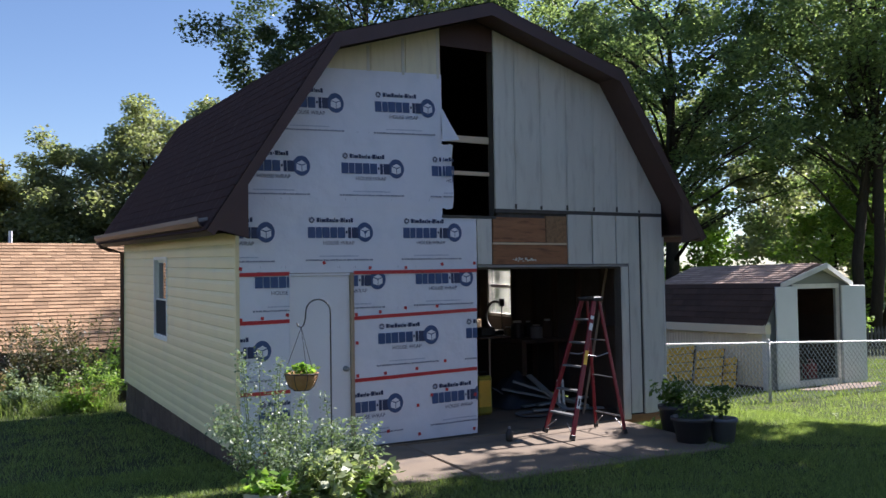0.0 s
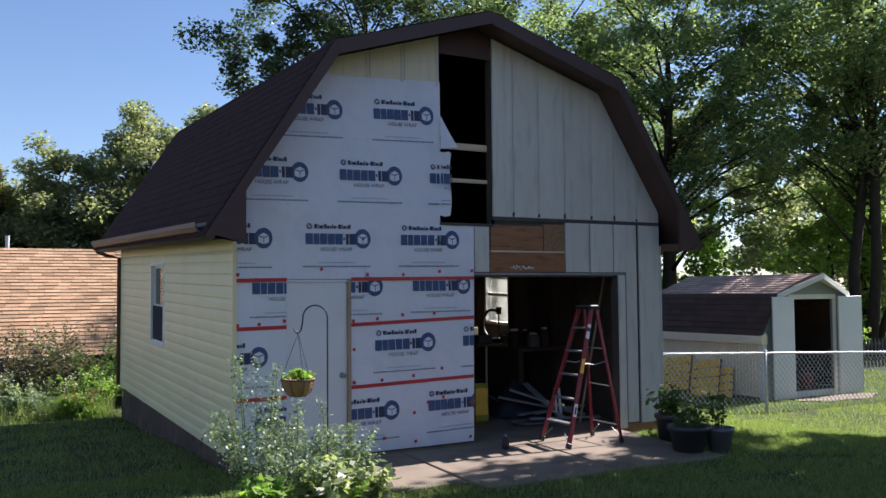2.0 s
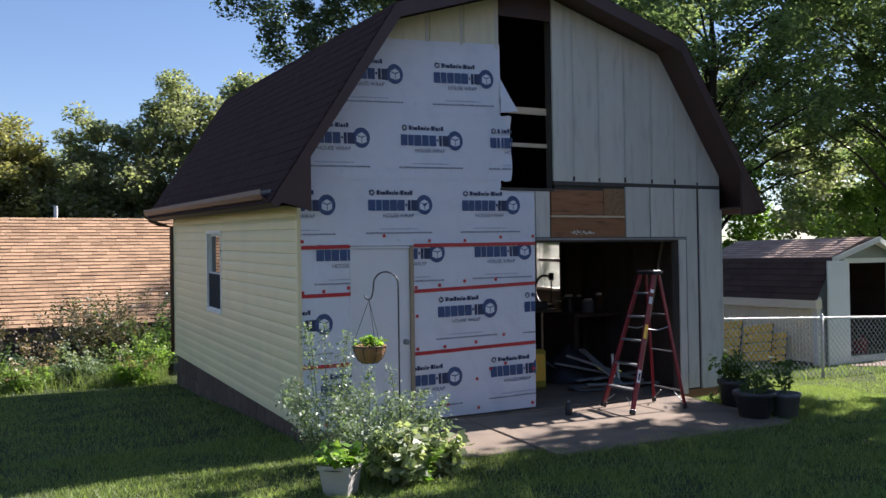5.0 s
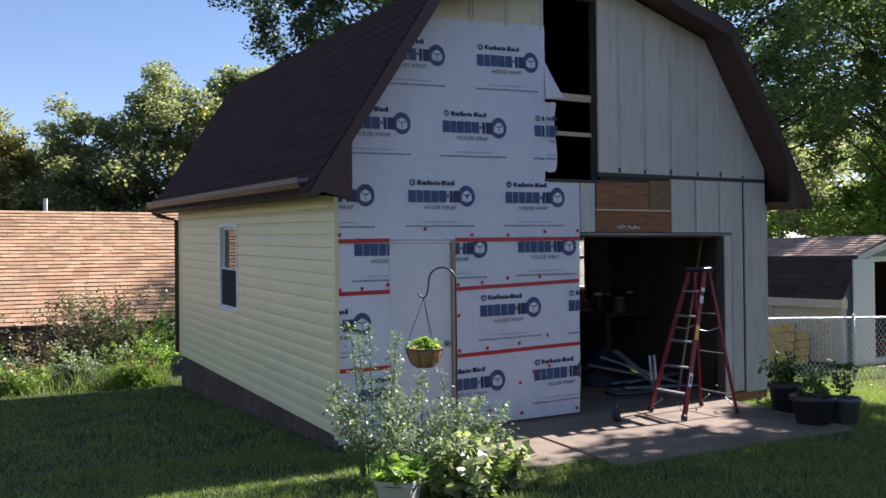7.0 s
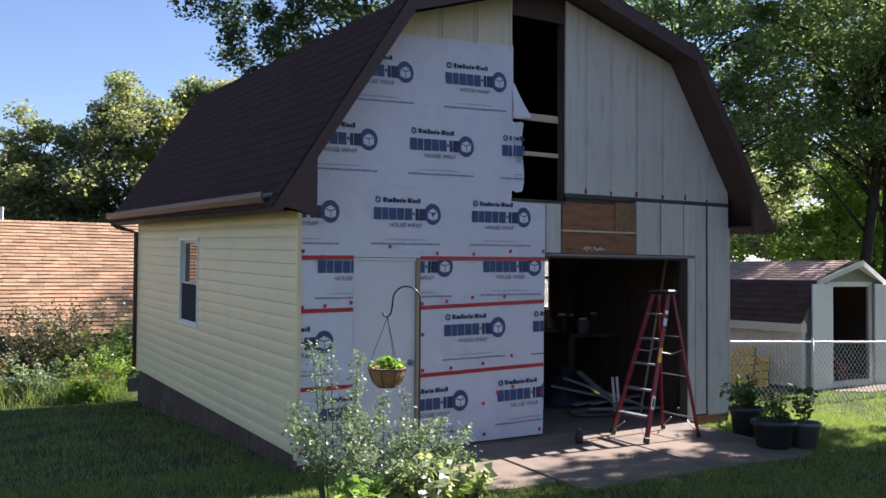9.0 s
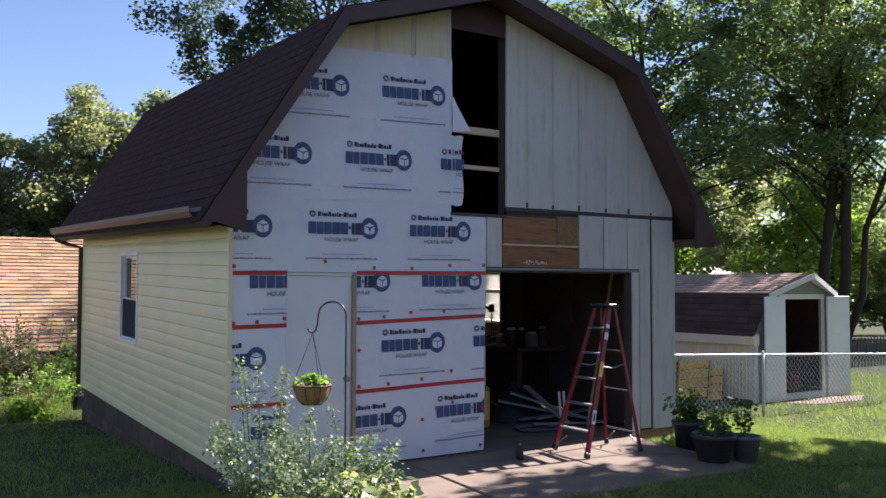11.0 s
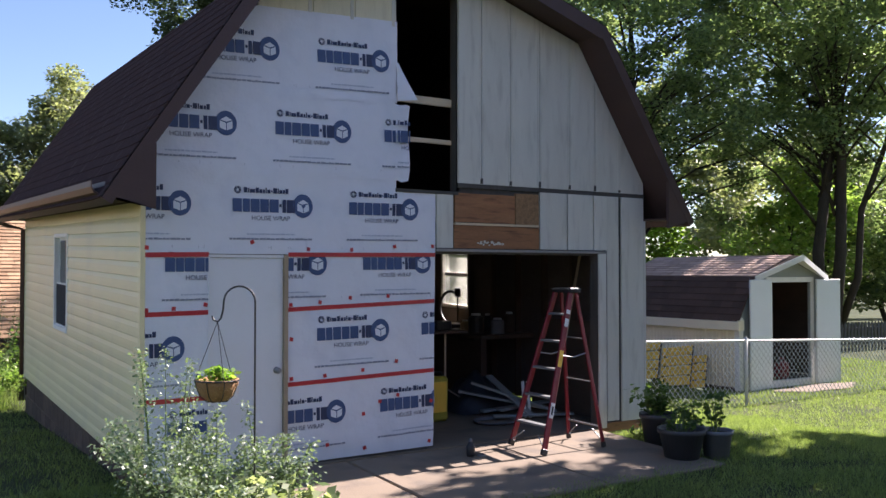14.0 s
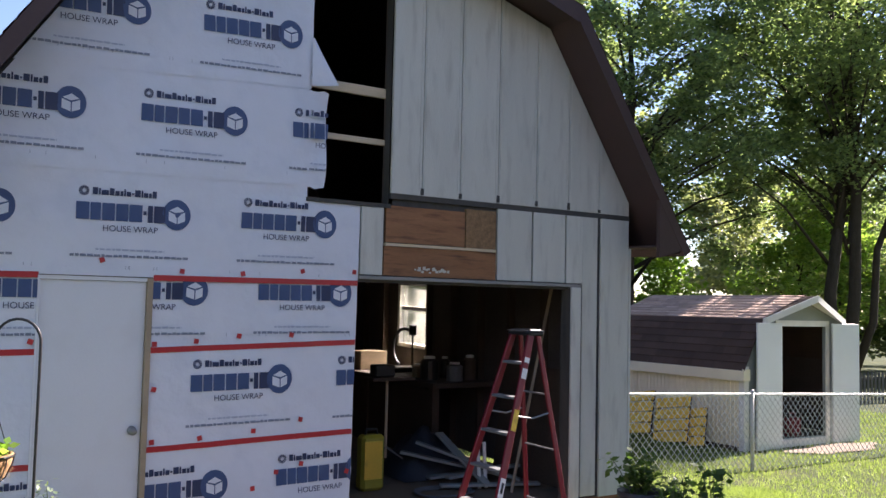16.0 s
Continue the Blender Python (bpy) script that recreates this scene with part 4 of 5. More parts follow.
# staple slits along the seams
g = Geo()
for i in range(46):
    x = rng.uniform(0.1, 3.0)
    z = rng.choice([2.10, 2.86 + 0.02 * x, 3.62 + 0.04 * x, 1.62])
    if z > 2.2 and x > 2.5 or 0.55 < x < 1.4 and z < 2 or z > 3 and x < 0.6:
        continue
    g.add([(x, -0.006 + wrinkle(x, z), z - 0.012), (x + 0.003, -0.006 + wrinkle(x, z), z - 0.012), (x + 0.003, -0.006 + wrinkle(x, z), z + 0.012), (x, -0.006 + wrinkle(x, z), z + 0.012)], [(0, 1, 2, 3)])
part("staples", g, M_GREYP, row_c)["kind"] = "stuff"
# torn edge that hangs loose over the gap
g = Geo()
for j in range(9):
    z = 2.81 + j * 0.1
    for i in range(5):
        x = 2.54 + (0.155 + 0.03 * j / 8) * i / 4
        g.v.append((x, 0.004 - 0.03 * (i / 4) ** 2 * math.sin(j * 0.7 + 0.4) + 0.02 * (i / 4) * noise.noise((x * 9, z * 4, 1)), z + 0.01 * math.sin(i * 2.1 + j)))
g.f = [(j * 5 + i, j * 5 + i + 1, j * 5 + i + 6, j * 5 + i + 5) for j in range(8) for i in range(4)]
g.m = [0] * 32
flap = part("torn_flap", g, M_WRAP, row_b, "torn loose edge of house wrap", smooth=True, solid=False)
print_motif(row_b, [(2.551, 2.815), (2.69, 2.81), (2.715, 3.6), (2.551, 3.6)], 3.12, 3.29, 1.0, lambda px, pz: -0.028)
g = Geo()
for j in range(6):
    t = j / 5
    for i in range(4):
        s = i / 3
        g.v.append((2.555 + s * (0.02 + 0.21 * t), -0.004 - 0.07 * s * t - 0.02 * math.sin(3 * s + 2 * t), 4.04 - 0.40 * t + 0.03 * s * t))
g.f = [(j * 4 + i, j * 4 + i + 1, j * 4 + i + 5, j * 4 + i + 4) for j in range(5) for i in range(3)]
g.m = [0] * 15
part("folded_corner", g, M_WRAP, row_a, "folded-out corner of house wrap", smooth=True, solid=False)

# white slab door in its raw jamb
dr = part("door", Geo().box(0.605, 1.325, 0.035, 0.075, 0.03, 2.0), M_DOOR, garage, "plain white slab entry door", bevel=0.004)
part("door_jamb", Geo().box(1.327, 1.365, -0.002, 0.11, 0.0, 2.03), M_JAMB, garage)
part("door_jamb", Geo().box(0.588, 0.603, 0.005, 0.11, 0.0, 2.03).box(0.603, 1.327, 0.02, 0.11, 2.003, 2.03), M_DOOR, garage)
part("threshold", Geo().box(0.6, 1.33, -0.04, 0.11, -0.02, 0.028), M_ALU, garage, bevel=0.004)
g = Geo()
kn = []
for r, d in ((0.033, 0.0), (0.033, 0.008), (0.012, 0.01), (0.012, 0.035), (0.026, 0.042), (0.029, 0.055), (0.022, 0.068), (0.0, 0.07)):
    kn.append([(1.262 + r * math.cos(a), 0.034 - d, 0.93 + r * math.sin(a)) for a in (2 * math.pi * i / 16 for i in range(16))])
g.add([p for row in kn for p in row], [(i * 16 + j, i * 16 + (j + 1) % 16, i * 16 + 16 + (j + 1) % 16, i * 16 + 16 + j) for i in range(7) for j in range(16)])
part("door_knob", g, M_ALU, dr, "round satin metal knob", smooth=True)

# boards of the gable, right of the gap, with ridges of old paint where battens were
XS = [3.33, 3.64, 4.04, 4.46, 4.91, 5.31, 5.71, 6.12]
for a, b in zip(XS, XS[1:]):
    a, b = a + 0.004, b - 0.004
    topl = [(b, under(b) - 0.01), (a, under(a) - 0.01)]
    if a < KX < b:
        topl = [(b, under(b) - 0.01), (KX, KZ - 0.01), (a, under(a) - 0.01)]
    part("siding_board", Geo().prism([(a, 2.835), (b, 2.835)] + topl, 0.0, 0.029), M_BOARD, garage)
for x in XS[1:-1]:
    for d in (-0.026, 0.026):
        part("paint_ridge", Geo().box(x + d - 0.007, x + d + 0.007, -0.005, -0.0005, 2.86 + 0.05 * abs(math.sin(x * 7)), under(x + d) - 0.03), M_BOARD, garage)
    part("batten_stain", Geo().box(x - 0.018, x + 0.018, -0.002, 0.001, 2.84, 2.84 + 0.03 + 0.04 * abs(math.sin(x * 11))), M_SEAM, garage)
# lower boards
for a, b, c, d in ((4.465, 4.865, 2.125, 2.785), (4.885, 5.275, 2.125, 2.785), (5.295, 5.47, 2.125, 2.785), (5.50, 5.695, 0.06, 2.785), (5.745, 6.12, 0.04, 2.785), (3.055, 3.265, 2.125, 2.70)):
    part("siding_board", Geo().box(a, b, 0.0, 0.029, c, d), M_BOARD, garage, bevel=0.003)
part("siding_board", Geo().box(5.47, 5.5, 0.001, 0.029, 2.13, 2.785), M_BOARD, garage)
for a, b in zip((1.05, 1.62, 2.08), (1.62, 2.08, 2.56)):
    poly = [(a + 0.004, 4.36), (b - 0.004, 4.36), (b - 0.004, under(b) - 0.01)] + ([(LKX, KZ - 0.01)] if a < LKX else []) + [(a + 0.004, under(a + 0.004) - 0.01)]
    part("siding_board", Geo().prism(poly, 0.008, 0.029), M_BOARDY, garage)
    part("paint_ridge", Geo().box(b - 0.055, b - 0.02, 0.001, 0.0075, 4.42, under(b) - 0.05), M_BOARD, garage)
part("corner_board", Geo().box(6.122, 6.15, -0.004, 0.12, 0.0, 2.5), M_BOARD, garage)
part("sill_plate", Geo().box(5.37, 6.11, -0.004, 0.11, -0.06, 0.04), M_PLY_DARK, garage)
# opening trim
part("opening_trim", Geo().box(5.345, 5.465, -0.028, 0.13, -0.01, 2.085), M_BOARD, garage, "white painted trim beside the garage opening", bevel=0.004)
part("head_trim", Geo().box(3.04, 5.475, -0.02, 0.13, 2.085, 2.115), M_HEAD, garage, "weathered grey head trim", bevel=0.004)
part("trim_edge", Geo().box(5.467, 5.498, 0.004, 0.028, 0.0, 2.118), M_SEAM, garage)
part("trim_edge", Geo().box(5.334, 5.343, -0.01, 0.12, 0.0, 2.083), M_SEAM, garage)
# bare panels over the opening
part("plywood_panel", Geo().box(3.29, 4.10, 0.002, 0.029, 2.41, 2.725), M_PLY, garage, "bare orange plywood panel")
part("strand_board_panel", Geo().box(4.11, 4.44, -0.002, 0.029, 2.405, 2.755), M_OSB, garage)
part("header_board", Geo().box(3.275, 4.445, -0.004, 0.029, 2.125, 2.375), M_PLY_DARK, garage, "bare brown header board")
part("header_ledge", Geo().box(3.285, 4.44, -0.016, 0.029, 2.378, 2.402), M_STUD, garage)
g = Geo()
for i in range(16):
    x = 3.58 + i * 0.022 + rng.uniform(-0.008, 0.008)
    z = 2.17 + rng.uniform(-0.015, 0.02)
    g.box(x, x + rng.uniform(0.012, 0.03), -0.009, -0.004, z, z + rng.uniform(0.012, 0.035))
part("glue_residue", g, M_BOARD, garage)["kind"] = "stuff"
# framing seen in the gap
part("gap_top_board", Geo().prism([(2.565, 4.84), (3.325, 4.84), (3.325, under(3.325) - 0.005), (CX, PEAK - 0.005), (2.565, under(2.565) - 0.005)], 0.01, 0.05), M_FASCIA, garage)
for z0, z1 in ((3.67, 3.755), (3.255, 3.305)):
    part("nailer", Geo().box(2.5, 3.335, 0.125, 0.165, z0, z1), M_STUD, garage, "pale horizontal nailer", bevel=0.003)
part("gap_stud", Geo().box(3.322, 3.36, 0.03, 0.15, 2.72, under(3.34) - 0.02).box(2.52, 2.56, 0.03, 0.15, 2.72, under(2.54) - 0.02), M_WOOD_SHADE, garage)
part("gap_sill", Geo().box(2.55, 3.33, -0.004, 0.15, 2.70, 2.735), M_SEAM, garage)
part("band_seam", Geo().box(3.33, 6.13, 0.004, 0.03, 2.786, 2.834), M_SEAM, garage)
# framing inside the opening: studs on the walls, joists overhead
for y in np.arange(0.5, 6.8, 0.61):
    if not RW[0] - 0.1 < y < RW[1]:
        part("wall_stud", Geo().box(W - 0.22, W - 0.131, float(y), float(y) + 0.04, 0.0, 2.5), M_WOOD_SHADE, garage)
    part("joist", Geo().box(0.14, W - 0.14, float(y), float(y) + 0.04, 2.33, 2.515), M_WOOD_SHADE, garage)

# the garage was built a little out of level: it rises towards the back
for ob in garage.children_recursive:
    if ob.type == "MESH" and not ob.name.startswith("floor_slab") and "risen" not in ob.data:
        for v in ob.data.vertices:
            v.co.z += 0.027 * max(0.0, v.co.y)
        ob.data["risen"] = 1

# ---- shed: doors, and what stands there ----
for name, hx, w, ang in (("left", 12.40, -0.66, 2), ("right", 13.78, 0.72, 3)):
    a = radians(ang)
    d = Vector((math.cos(a) * (1 if w > 0 else -1), -math.sin(a), 0))
    p = Vector((hx, SY0 - 0.10, 0))
    q = p + d * abs(w)
    lf = part("shed_door", Geo().beam((p.x, p.y, 0.685), (q.x, q.y, 0.685), 0.035, 2.06), M_SHEDDOOR, shed, "pale open shed door", bevel=0.006)
g = Geo()
for i in range(38):
    y = SY0 + 0.1 + i * 0.085
    g.box(SX0 - 0.012, SX0 - 0.001, y, y + 0.045, SZ + 0.05, 0.77)
part("wall_ribs", g, M_SHEDWALL, shed)["kind"] = "stuff"
part("skirt", Geo().box(SX0 - 0.015, SX1, SY0 + 0.06, SY1, SZ - 0.06, SZ + 0.06), M_WOOD_SHADE, shed)
# dark panels added over the pale side walls in place of indoor shade
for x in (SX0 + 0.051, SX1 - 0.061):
    part("lining", Geo().box(x, x + 0.01, SY0 + 0.06, SY1 - 0.06, SZ + 0.09, 1.05), M_WOOD_SHADE, shed)
can = thing("fuel_can", "red plastic fuel can inside the shed", "fuel can", (13.35, 3.35, SZ + 0.08))
part("body", Geo().box(13.2, 13.5, 3.25, 3.45, SZ + 0.08, SZ + 0.42), M_RED, can, bevel=0.04)
part("handle", Geo().tube([(13.25, 3.35, SZ + 0.41), (13.27, 3.35, SZ + 0.49), (13.43, 3.35, SZ + 0.49), (13.45, 3.35, SZ + 0.41)], 0.018, 6), M_RED, can)
part("spout", Geo().tube([(13.22, 3.33, SZ + 0.41), (13.17, 3.30, SZ + 0.55)], [0.03, 0.015], 8), M_BLACK, can)
mw = thing("lawn_mower", "dark push mower standing in the shed", "mower", (12.9, 3.8, SZ + 0.08))
part("deck", Geo().box(12.65, 13.15, 3.55, 4.1, SZ + 0.16, SZ + 0.34), M_BLACK, mw, bevel=0.04)
part("engine", Geo().lathe((12.9, 3.82, SZ + 0.34), [(0.0, 0), (0.15, 0), (0.15, 0.12), (0.11, 0.18), (0.0, 0.2)], 14), M_POT_GREY, mw)
for x in (12.64, 13.16):
    for y in (3.6, 4.05):
        part("wheel", Geo().tube([(x - 0.025, y, SZ + 0.18), (x + 0.025, y, SZ + 0.18)], 0.1, 14), M_BLACK, mw)
part("handlebar", Geo().tube([(12.7, 4.1, SZ + 0.25), (12.7, 4.7, SZ + 1.0), (13.1, 4.7, SZ + 1.0), (13.1, 4.1, SZ + 0.25)], 0.012, 6), M_METAL, mw)
# yellow slatted pallets leaning on the shed
def pallet(at, width, height, rows, tilt, roll):
    """A leaning pallet of boards on two bearers, built flat in y, z and then tipped against the wall."""
    p = thing("pallet", "yellow painted slatted pallet leaning on the shed wall", "pallet", (0, 0, 0), "yellow pallets")
    rh = height / rows
    for i in range(rows):
        part("slat", Geo().box(-0.02, 0.005, -width / 2, width / 2, i * rh + 0.012, (i + 1) * rh - 0.012), M_YELLOW, p, bevel=0.006)
    for y in (-width / 2 + 0.06, width / 2 - 0.06):
        part("bearer", Geo().box(0.006, 0.07, y - 0.03, y + 0.03, 0.0, height), M_WOOD_SHADE, p)
    p.matrix_world = Matrix.Translation(at) @ pose(0, 0, 0, roll, tilt, 0)
    return p


pallet((11.20, 5.05, -0.33), 0.78, 0.78, 4, 18, -9)
pallet((11.15, 4.15, -0.36), 0.74, 0.80, 4, 18, -9)
pallet((11.24, 3.66, -0.36), 0.36, 0.66, 4, 18, -10)

# ---- chain-link fence ----
FY = 1.7
fence = thing("chain_link_fence", "galvanised chain-link fence with a round top rail", "fence", (10.2, FY, -0.36))


def fence_top(x):
    return 0.80 - 0.035 * (x - 8)


for x in (6.3, 10.2, 14.6, 18.6):
    part("post", Geo().tube([(x, FY, ground_z(x, FY) - 0.1), (x, FY, fence_top(x) + 0.02)], 0.027, 10).lathe((x, FY, fence_top(x) + 0.02), [(0.03, 0), (0.03, 0.02), (0.015, 0.045), (0.0, 0.05)], 10), M_METAL, fence, smooth=True)
part("top_rail", Geo().tube([(x, FY, fence_top(x)) for x in (6.2, 8, 10.2, 12.5, 14.6, 18.6)], 0.020, 8), M_METAL, fence, smooth=True)
g = Geo()
P = 0.115
n = int((18.6 - 6.2) / P)
for i in range(-10, n + 1):
    for s in (1, -1):
        xa = 6.2 + i * P + (0 if s > 0 else 1.13)
        xb = xa + s * 1.13
        pa, pb = (xa, 0.0), (xb, 1.13)
        lo_t, hi_t = 0.0, 1.0
        for lim, sg in ((6.2, 1), (18.6, -1)):
            fa_, fb_ = sg * (xa - lim), sg * (xb - lim)
            if fa_ < 0 and fb_ < 0:
                lo_t, hi_t = 1, 0
            elif fa_ < 0:
                lo_t = max(lo_t, fa_ / (fa_ - fb_))
            elif fb_ < 0:
                hi_t = min(hi_t, fa_ / (fa_ - fb_))
        if hi_t - lo_t < 0.02:
            continue
        q = []
        for t in (lo_t, hi_t):
            x = xa + t * (xb - xa)
            q.append((x, FY - 0.025 + 0.003 * s, fence_top(x) + 0.035 - 1.13 + t * 1.13))
        g.tube(q, 0.0046, 4)
part("wire_mesh", g, M_METAL, fence)["kind"] = "stuff"

# ---- the step ladder ----
def step_ladder():
    la = thing("step_ladder", "red fibreglass step ladder with aluminium steps, standing open", "ladder", (4.25, -0.5, -0.02))
    fa, fc_ = Vector((3.865, -0.785, -0.03)), Vector((3.865, -0.225, -0.01))
    ta, tc = Vector((4.395, -0.605, 1.65)), Vector((4.395, -0.355, 1.65))
    fb, fd = Vector((4.70, -0.79, -0.03)), Vector((4.65, -0.27, -0.01))
    tb, td = Vector((4.475, -0.60, 1.64)), Vector((4.475, -0.36, 1.64))
    for p, q, w, h in ((fa, ta, 0.03, 0.062), (fc_, tc, 0.03, 0.062), (fb, tb, 0.026, 0.042), (fd, td, 0.026, 0.042)):
        part("rail", Geo().beam(p + (q - p) * 0.02, q, w, h, up=(1, 0, 0.3)), M_RED, la, bevel=0.006)
        part("foot", Geo().beam(p, p + (q - p) * 0.035, w + 0.008, h + 0.008, up=(1, 0, 0.3)), M_BLACK, la, bevel=0.004)
    for i in range(1, 6):
        t = i * 0.172
        p, q = fa.lerp(ta, t), fc_.lerp(tc, t)
        part("step", Geo().box(p.x - 0.04, p.x + 0.045, p.y + 0.017, q.y - 0.017, p.z - 0.018, p.z + 0.004), M_ALU, la, bevel=0.003)
    part("top_cap", Geo().box(4.358, 4.512, -0.64, -0.32, 1.64, 1.675).box(4.372, 4.498, -0.625, -0.335, 1.675, 1.695), M_BLACK, la, "dark moulded top cap", bevel=0.012)
    part("cap_edge", Geo().box(4.355, 4.515, -0.643, -0.317, 1.678, 1.685), M_ALU, la)
    for t, r in ((0.13, 0.010), (0.42, 0.008), (0.70, 0.008)):
        p, q = fb.lerp(tb, t), fd.lerp(td, t)
        part("rear_bar", Geo().tube([p, q], r, 8), M_ALU, la)
    for p0, p1, q0, q1 in ((fa, ta, fb, tb), (fc_, tc, fd, td)):
        a, b = p0.lerp(p1, 0.6), q0.lerp(q1, 0.61)
        part("spreader", Geo().tube([a, a.lerp(b, 0.5) - Vector((0, 0, 0.035)), b], 0.009, 6), M_ALU, la)
    for a, b in ((fa, fc_), (fb, fd)):
        for s, e in ((a, b), (b, a)):
            up = ta if s is fa else tc if s is fc_ else tb if s is fb else td
            part("brace", Geo().tube([s.lerp(up, 0.02) + Vector((0, 0, 0.02)), s.lerp(up, 0.14).lerp(e, 0.25)], 0.007, 6), M_ALU, la)
    d = (ta - fa)
    for t0, t1, m in ((0.53, 0.63, M_YELLOW), (0.78, 0.83, M_WHITE), (0.22, 0.31, M_WHITE), (0.86, 0.885, M_WHITE)):
        a, b = fa + d * t0, fa + d * t1
        off = Vector((0, -0.0185, 0))
        part("sticker", Geo().beam(a + off, b + off, 0.003, 0.05, up=(1, 0, 0.3)), m, la)
    part("sticker_bars", Geo().beam(fa + d * 0.24 + Vector((0, -0.021, 0)), fa + d * 0.29 + Vector((0, -0.021, 0)), 0.002, 0.022, up=(1, 0, 0.3)), M_BLACK, la)
    return la


step_ladder()

# ---- hook, hanging basket, garden plants ----
rng = np.random.default_rng(77)
hook = thing("garden_hook", "black wrought shepherd's hook stuck in the ground", "plant hook", (0.375, -1.735, -0.1))
dirv = Vector((-0.87, 0.48, 0))
pole = Vector((0.375, -1.735, 0))
pts = [pole + Vector((0, 0, z)) for z in (-0.35, 0.4, 1.2, 1.62)]
cen = pole + dirv * 0.115 + Vector((0, 0, 1.65))
pts += [cen - dirv * (0.115 * math.cos(a)) + Vector((0, 0, 0.115 * math.sin(a))) for a in np.linspace(0.1, math.pi * 0.96, 12)]
pts += [cen + dirv * 0.12 + Vector((0, 0, -0.06)), cen + dirv * 0.135 + Vector((0, 0, -0.12)), cen + dirv * 0.16 + Vector((0, 0, -0.145)), cen + dirv * 0.19 + Vector((0, 0, -0.13)), cen + dirv * 0.2 + Vector((0, 0, -0.1))]
part("rod", Geo().tube(pts, 0.0075, 8), M_BLACK, hook, smooth=True)
HB = cen + dirv * 0.16 + Vector((0, 0, -0.145))
bx, by, bz = HB.x, HB.y, 1.08
basket = thing("hanging_basket", "coconut-lined wire basket with a small green plant", "hanging basket", (bx, by, 0.93))
part("liner", Geo().lathe((bx, by, bz), [(0.0, -0.155), (0.07, -0.15), (0.12, -0.11), (0.15, -0.04), (0.158, 0.005), (0.145, 0.008), (0.135, -0.02), (0.0, -0.03)], 24), M_COIR, basket, smooth=True)
g = Geo().tube([(bx + 0.162 * math.cos(a), by + 0.162 * math.sin(a), bz) for a in np.linspace(0, 2 * math.pi, 25)], 0.005, 6)
for k in range(8):
    a = 2 * math.pi * k / 8
    g.tube([(bx + r * math.cos(a), by + r * math.sin(a), bz + z) for r, z in ((0.162, 0.0), (0.155, -0.045), (0.125, -0.115), (0.075, -0.156), (0.0, -0.16))], 0.004, 5)
part("wire_frame", g, M_BLACK, basket)
for k in range(3):
    a = 2 * math.pi * k / 3 + 0.5
    part("chain", Geo().tube([(bx + 0.16 * math.cos(a), by + 0.16 * math.sin(a), bz), (HB.x, HB.y, HB.z)], 0.0028, 5), M_BLACK, basket)
quads("leaves", leaf_cloud(rng, [(bx, by, bz + 0.02), (bx + 0.06, by, bz + 0.015), (bx - 0.07, by + 0.03, bz + 0.015), (bx, by, bz + 0.06)], [0.11, 0.09, 0.09, 0.05], 300, 0.045), 4, L_LIME, basket)
fr = np.random.default_rng(5)
v = []
for i in range(500):
    a, z = fr.uniform(0, 6.283), fr.uniform(-0.13, 0.0)
    r = 0.158 - 0.25 * z * z * 6
    p = np.array([bx + r * math.cos(a), by + r * math.sin(a), bz + z])
    d = np.array([math.cos(a), math.sin(a), fr.normal() * 0.7]) * fr.uniform(0.008, 0.03)
    s = np.array([-math.sin(a), math.cos(a), 0]) * 0.0012
    v += [p - s, p + s, p + d]
quads("fibres", v, 3, L_DRY, basket)["kind"] = "stuff"


def spray(rng, base, tip, n, size, spread):
    """Leaves along a bent stem: the stem's points and the corners of its leaves."""
    base, tip = np.array(base), np.array(tip)
    mid = (base + tip) / 2 + np.array([0, 0, 0.18 * np.linalg.norm(tip - base)])
    ts = np.linspace(0, 1, 7)
    pts = [(1 - t) ** 2 * base + 2 * t * (1 - t) * mid + t * t * tip for t in ts]
    cs = [(1 - t) ** 2 * base + 2 * t * (1 - t) * mid + t * t * tip for t in np.linspace(0.35, 1, 9)]
    return pts, leaf_cloud(rng, cs, [spread * (1.25 - 0.08 * i) for i in range(9)], n, size, 0.8, 0.3)


def bush(name, label, at, stems, leaves, category="plant"):
    """A shrub of leafy stems: each (count, reach, height range, leaves per stem, leaf size, spread, material)."""
    t = thing(name, label, category, at)
    r = np.random.default_rng(int(abs(at[0] * 1000 + at[1] * 77)) + 5)
    g = Geo()
    for n, reach, hh, ln, size, spread, m in stems:
        allv = []
        for i in range(n):
            a = r.uniform(0, 6.283)
            d = reach * r.uniform(0.25, 1)
            base = (at[0] + 0.12 * math.cos(a), at[1] + 0.12 * math.sin(a), at[2] - 0.02)
            tip = (at[0] + d * math.cos(a), at[1] + d * math.sin(a), at[2] + r.uniform(*hh))
            pts, lv = spray(r, base, tip, ln, size, spread)
            g.tube(pts, [0.008, 0.007, 0.006, 0.005, 0.004, 0.003, 0.002], 5)
            allv.append(lv)
        quads("leaves", np.concatenate(allv), 4, m, t)
    part("stem", g, M_STEM, t)["kind"] = "stuff"
    return t


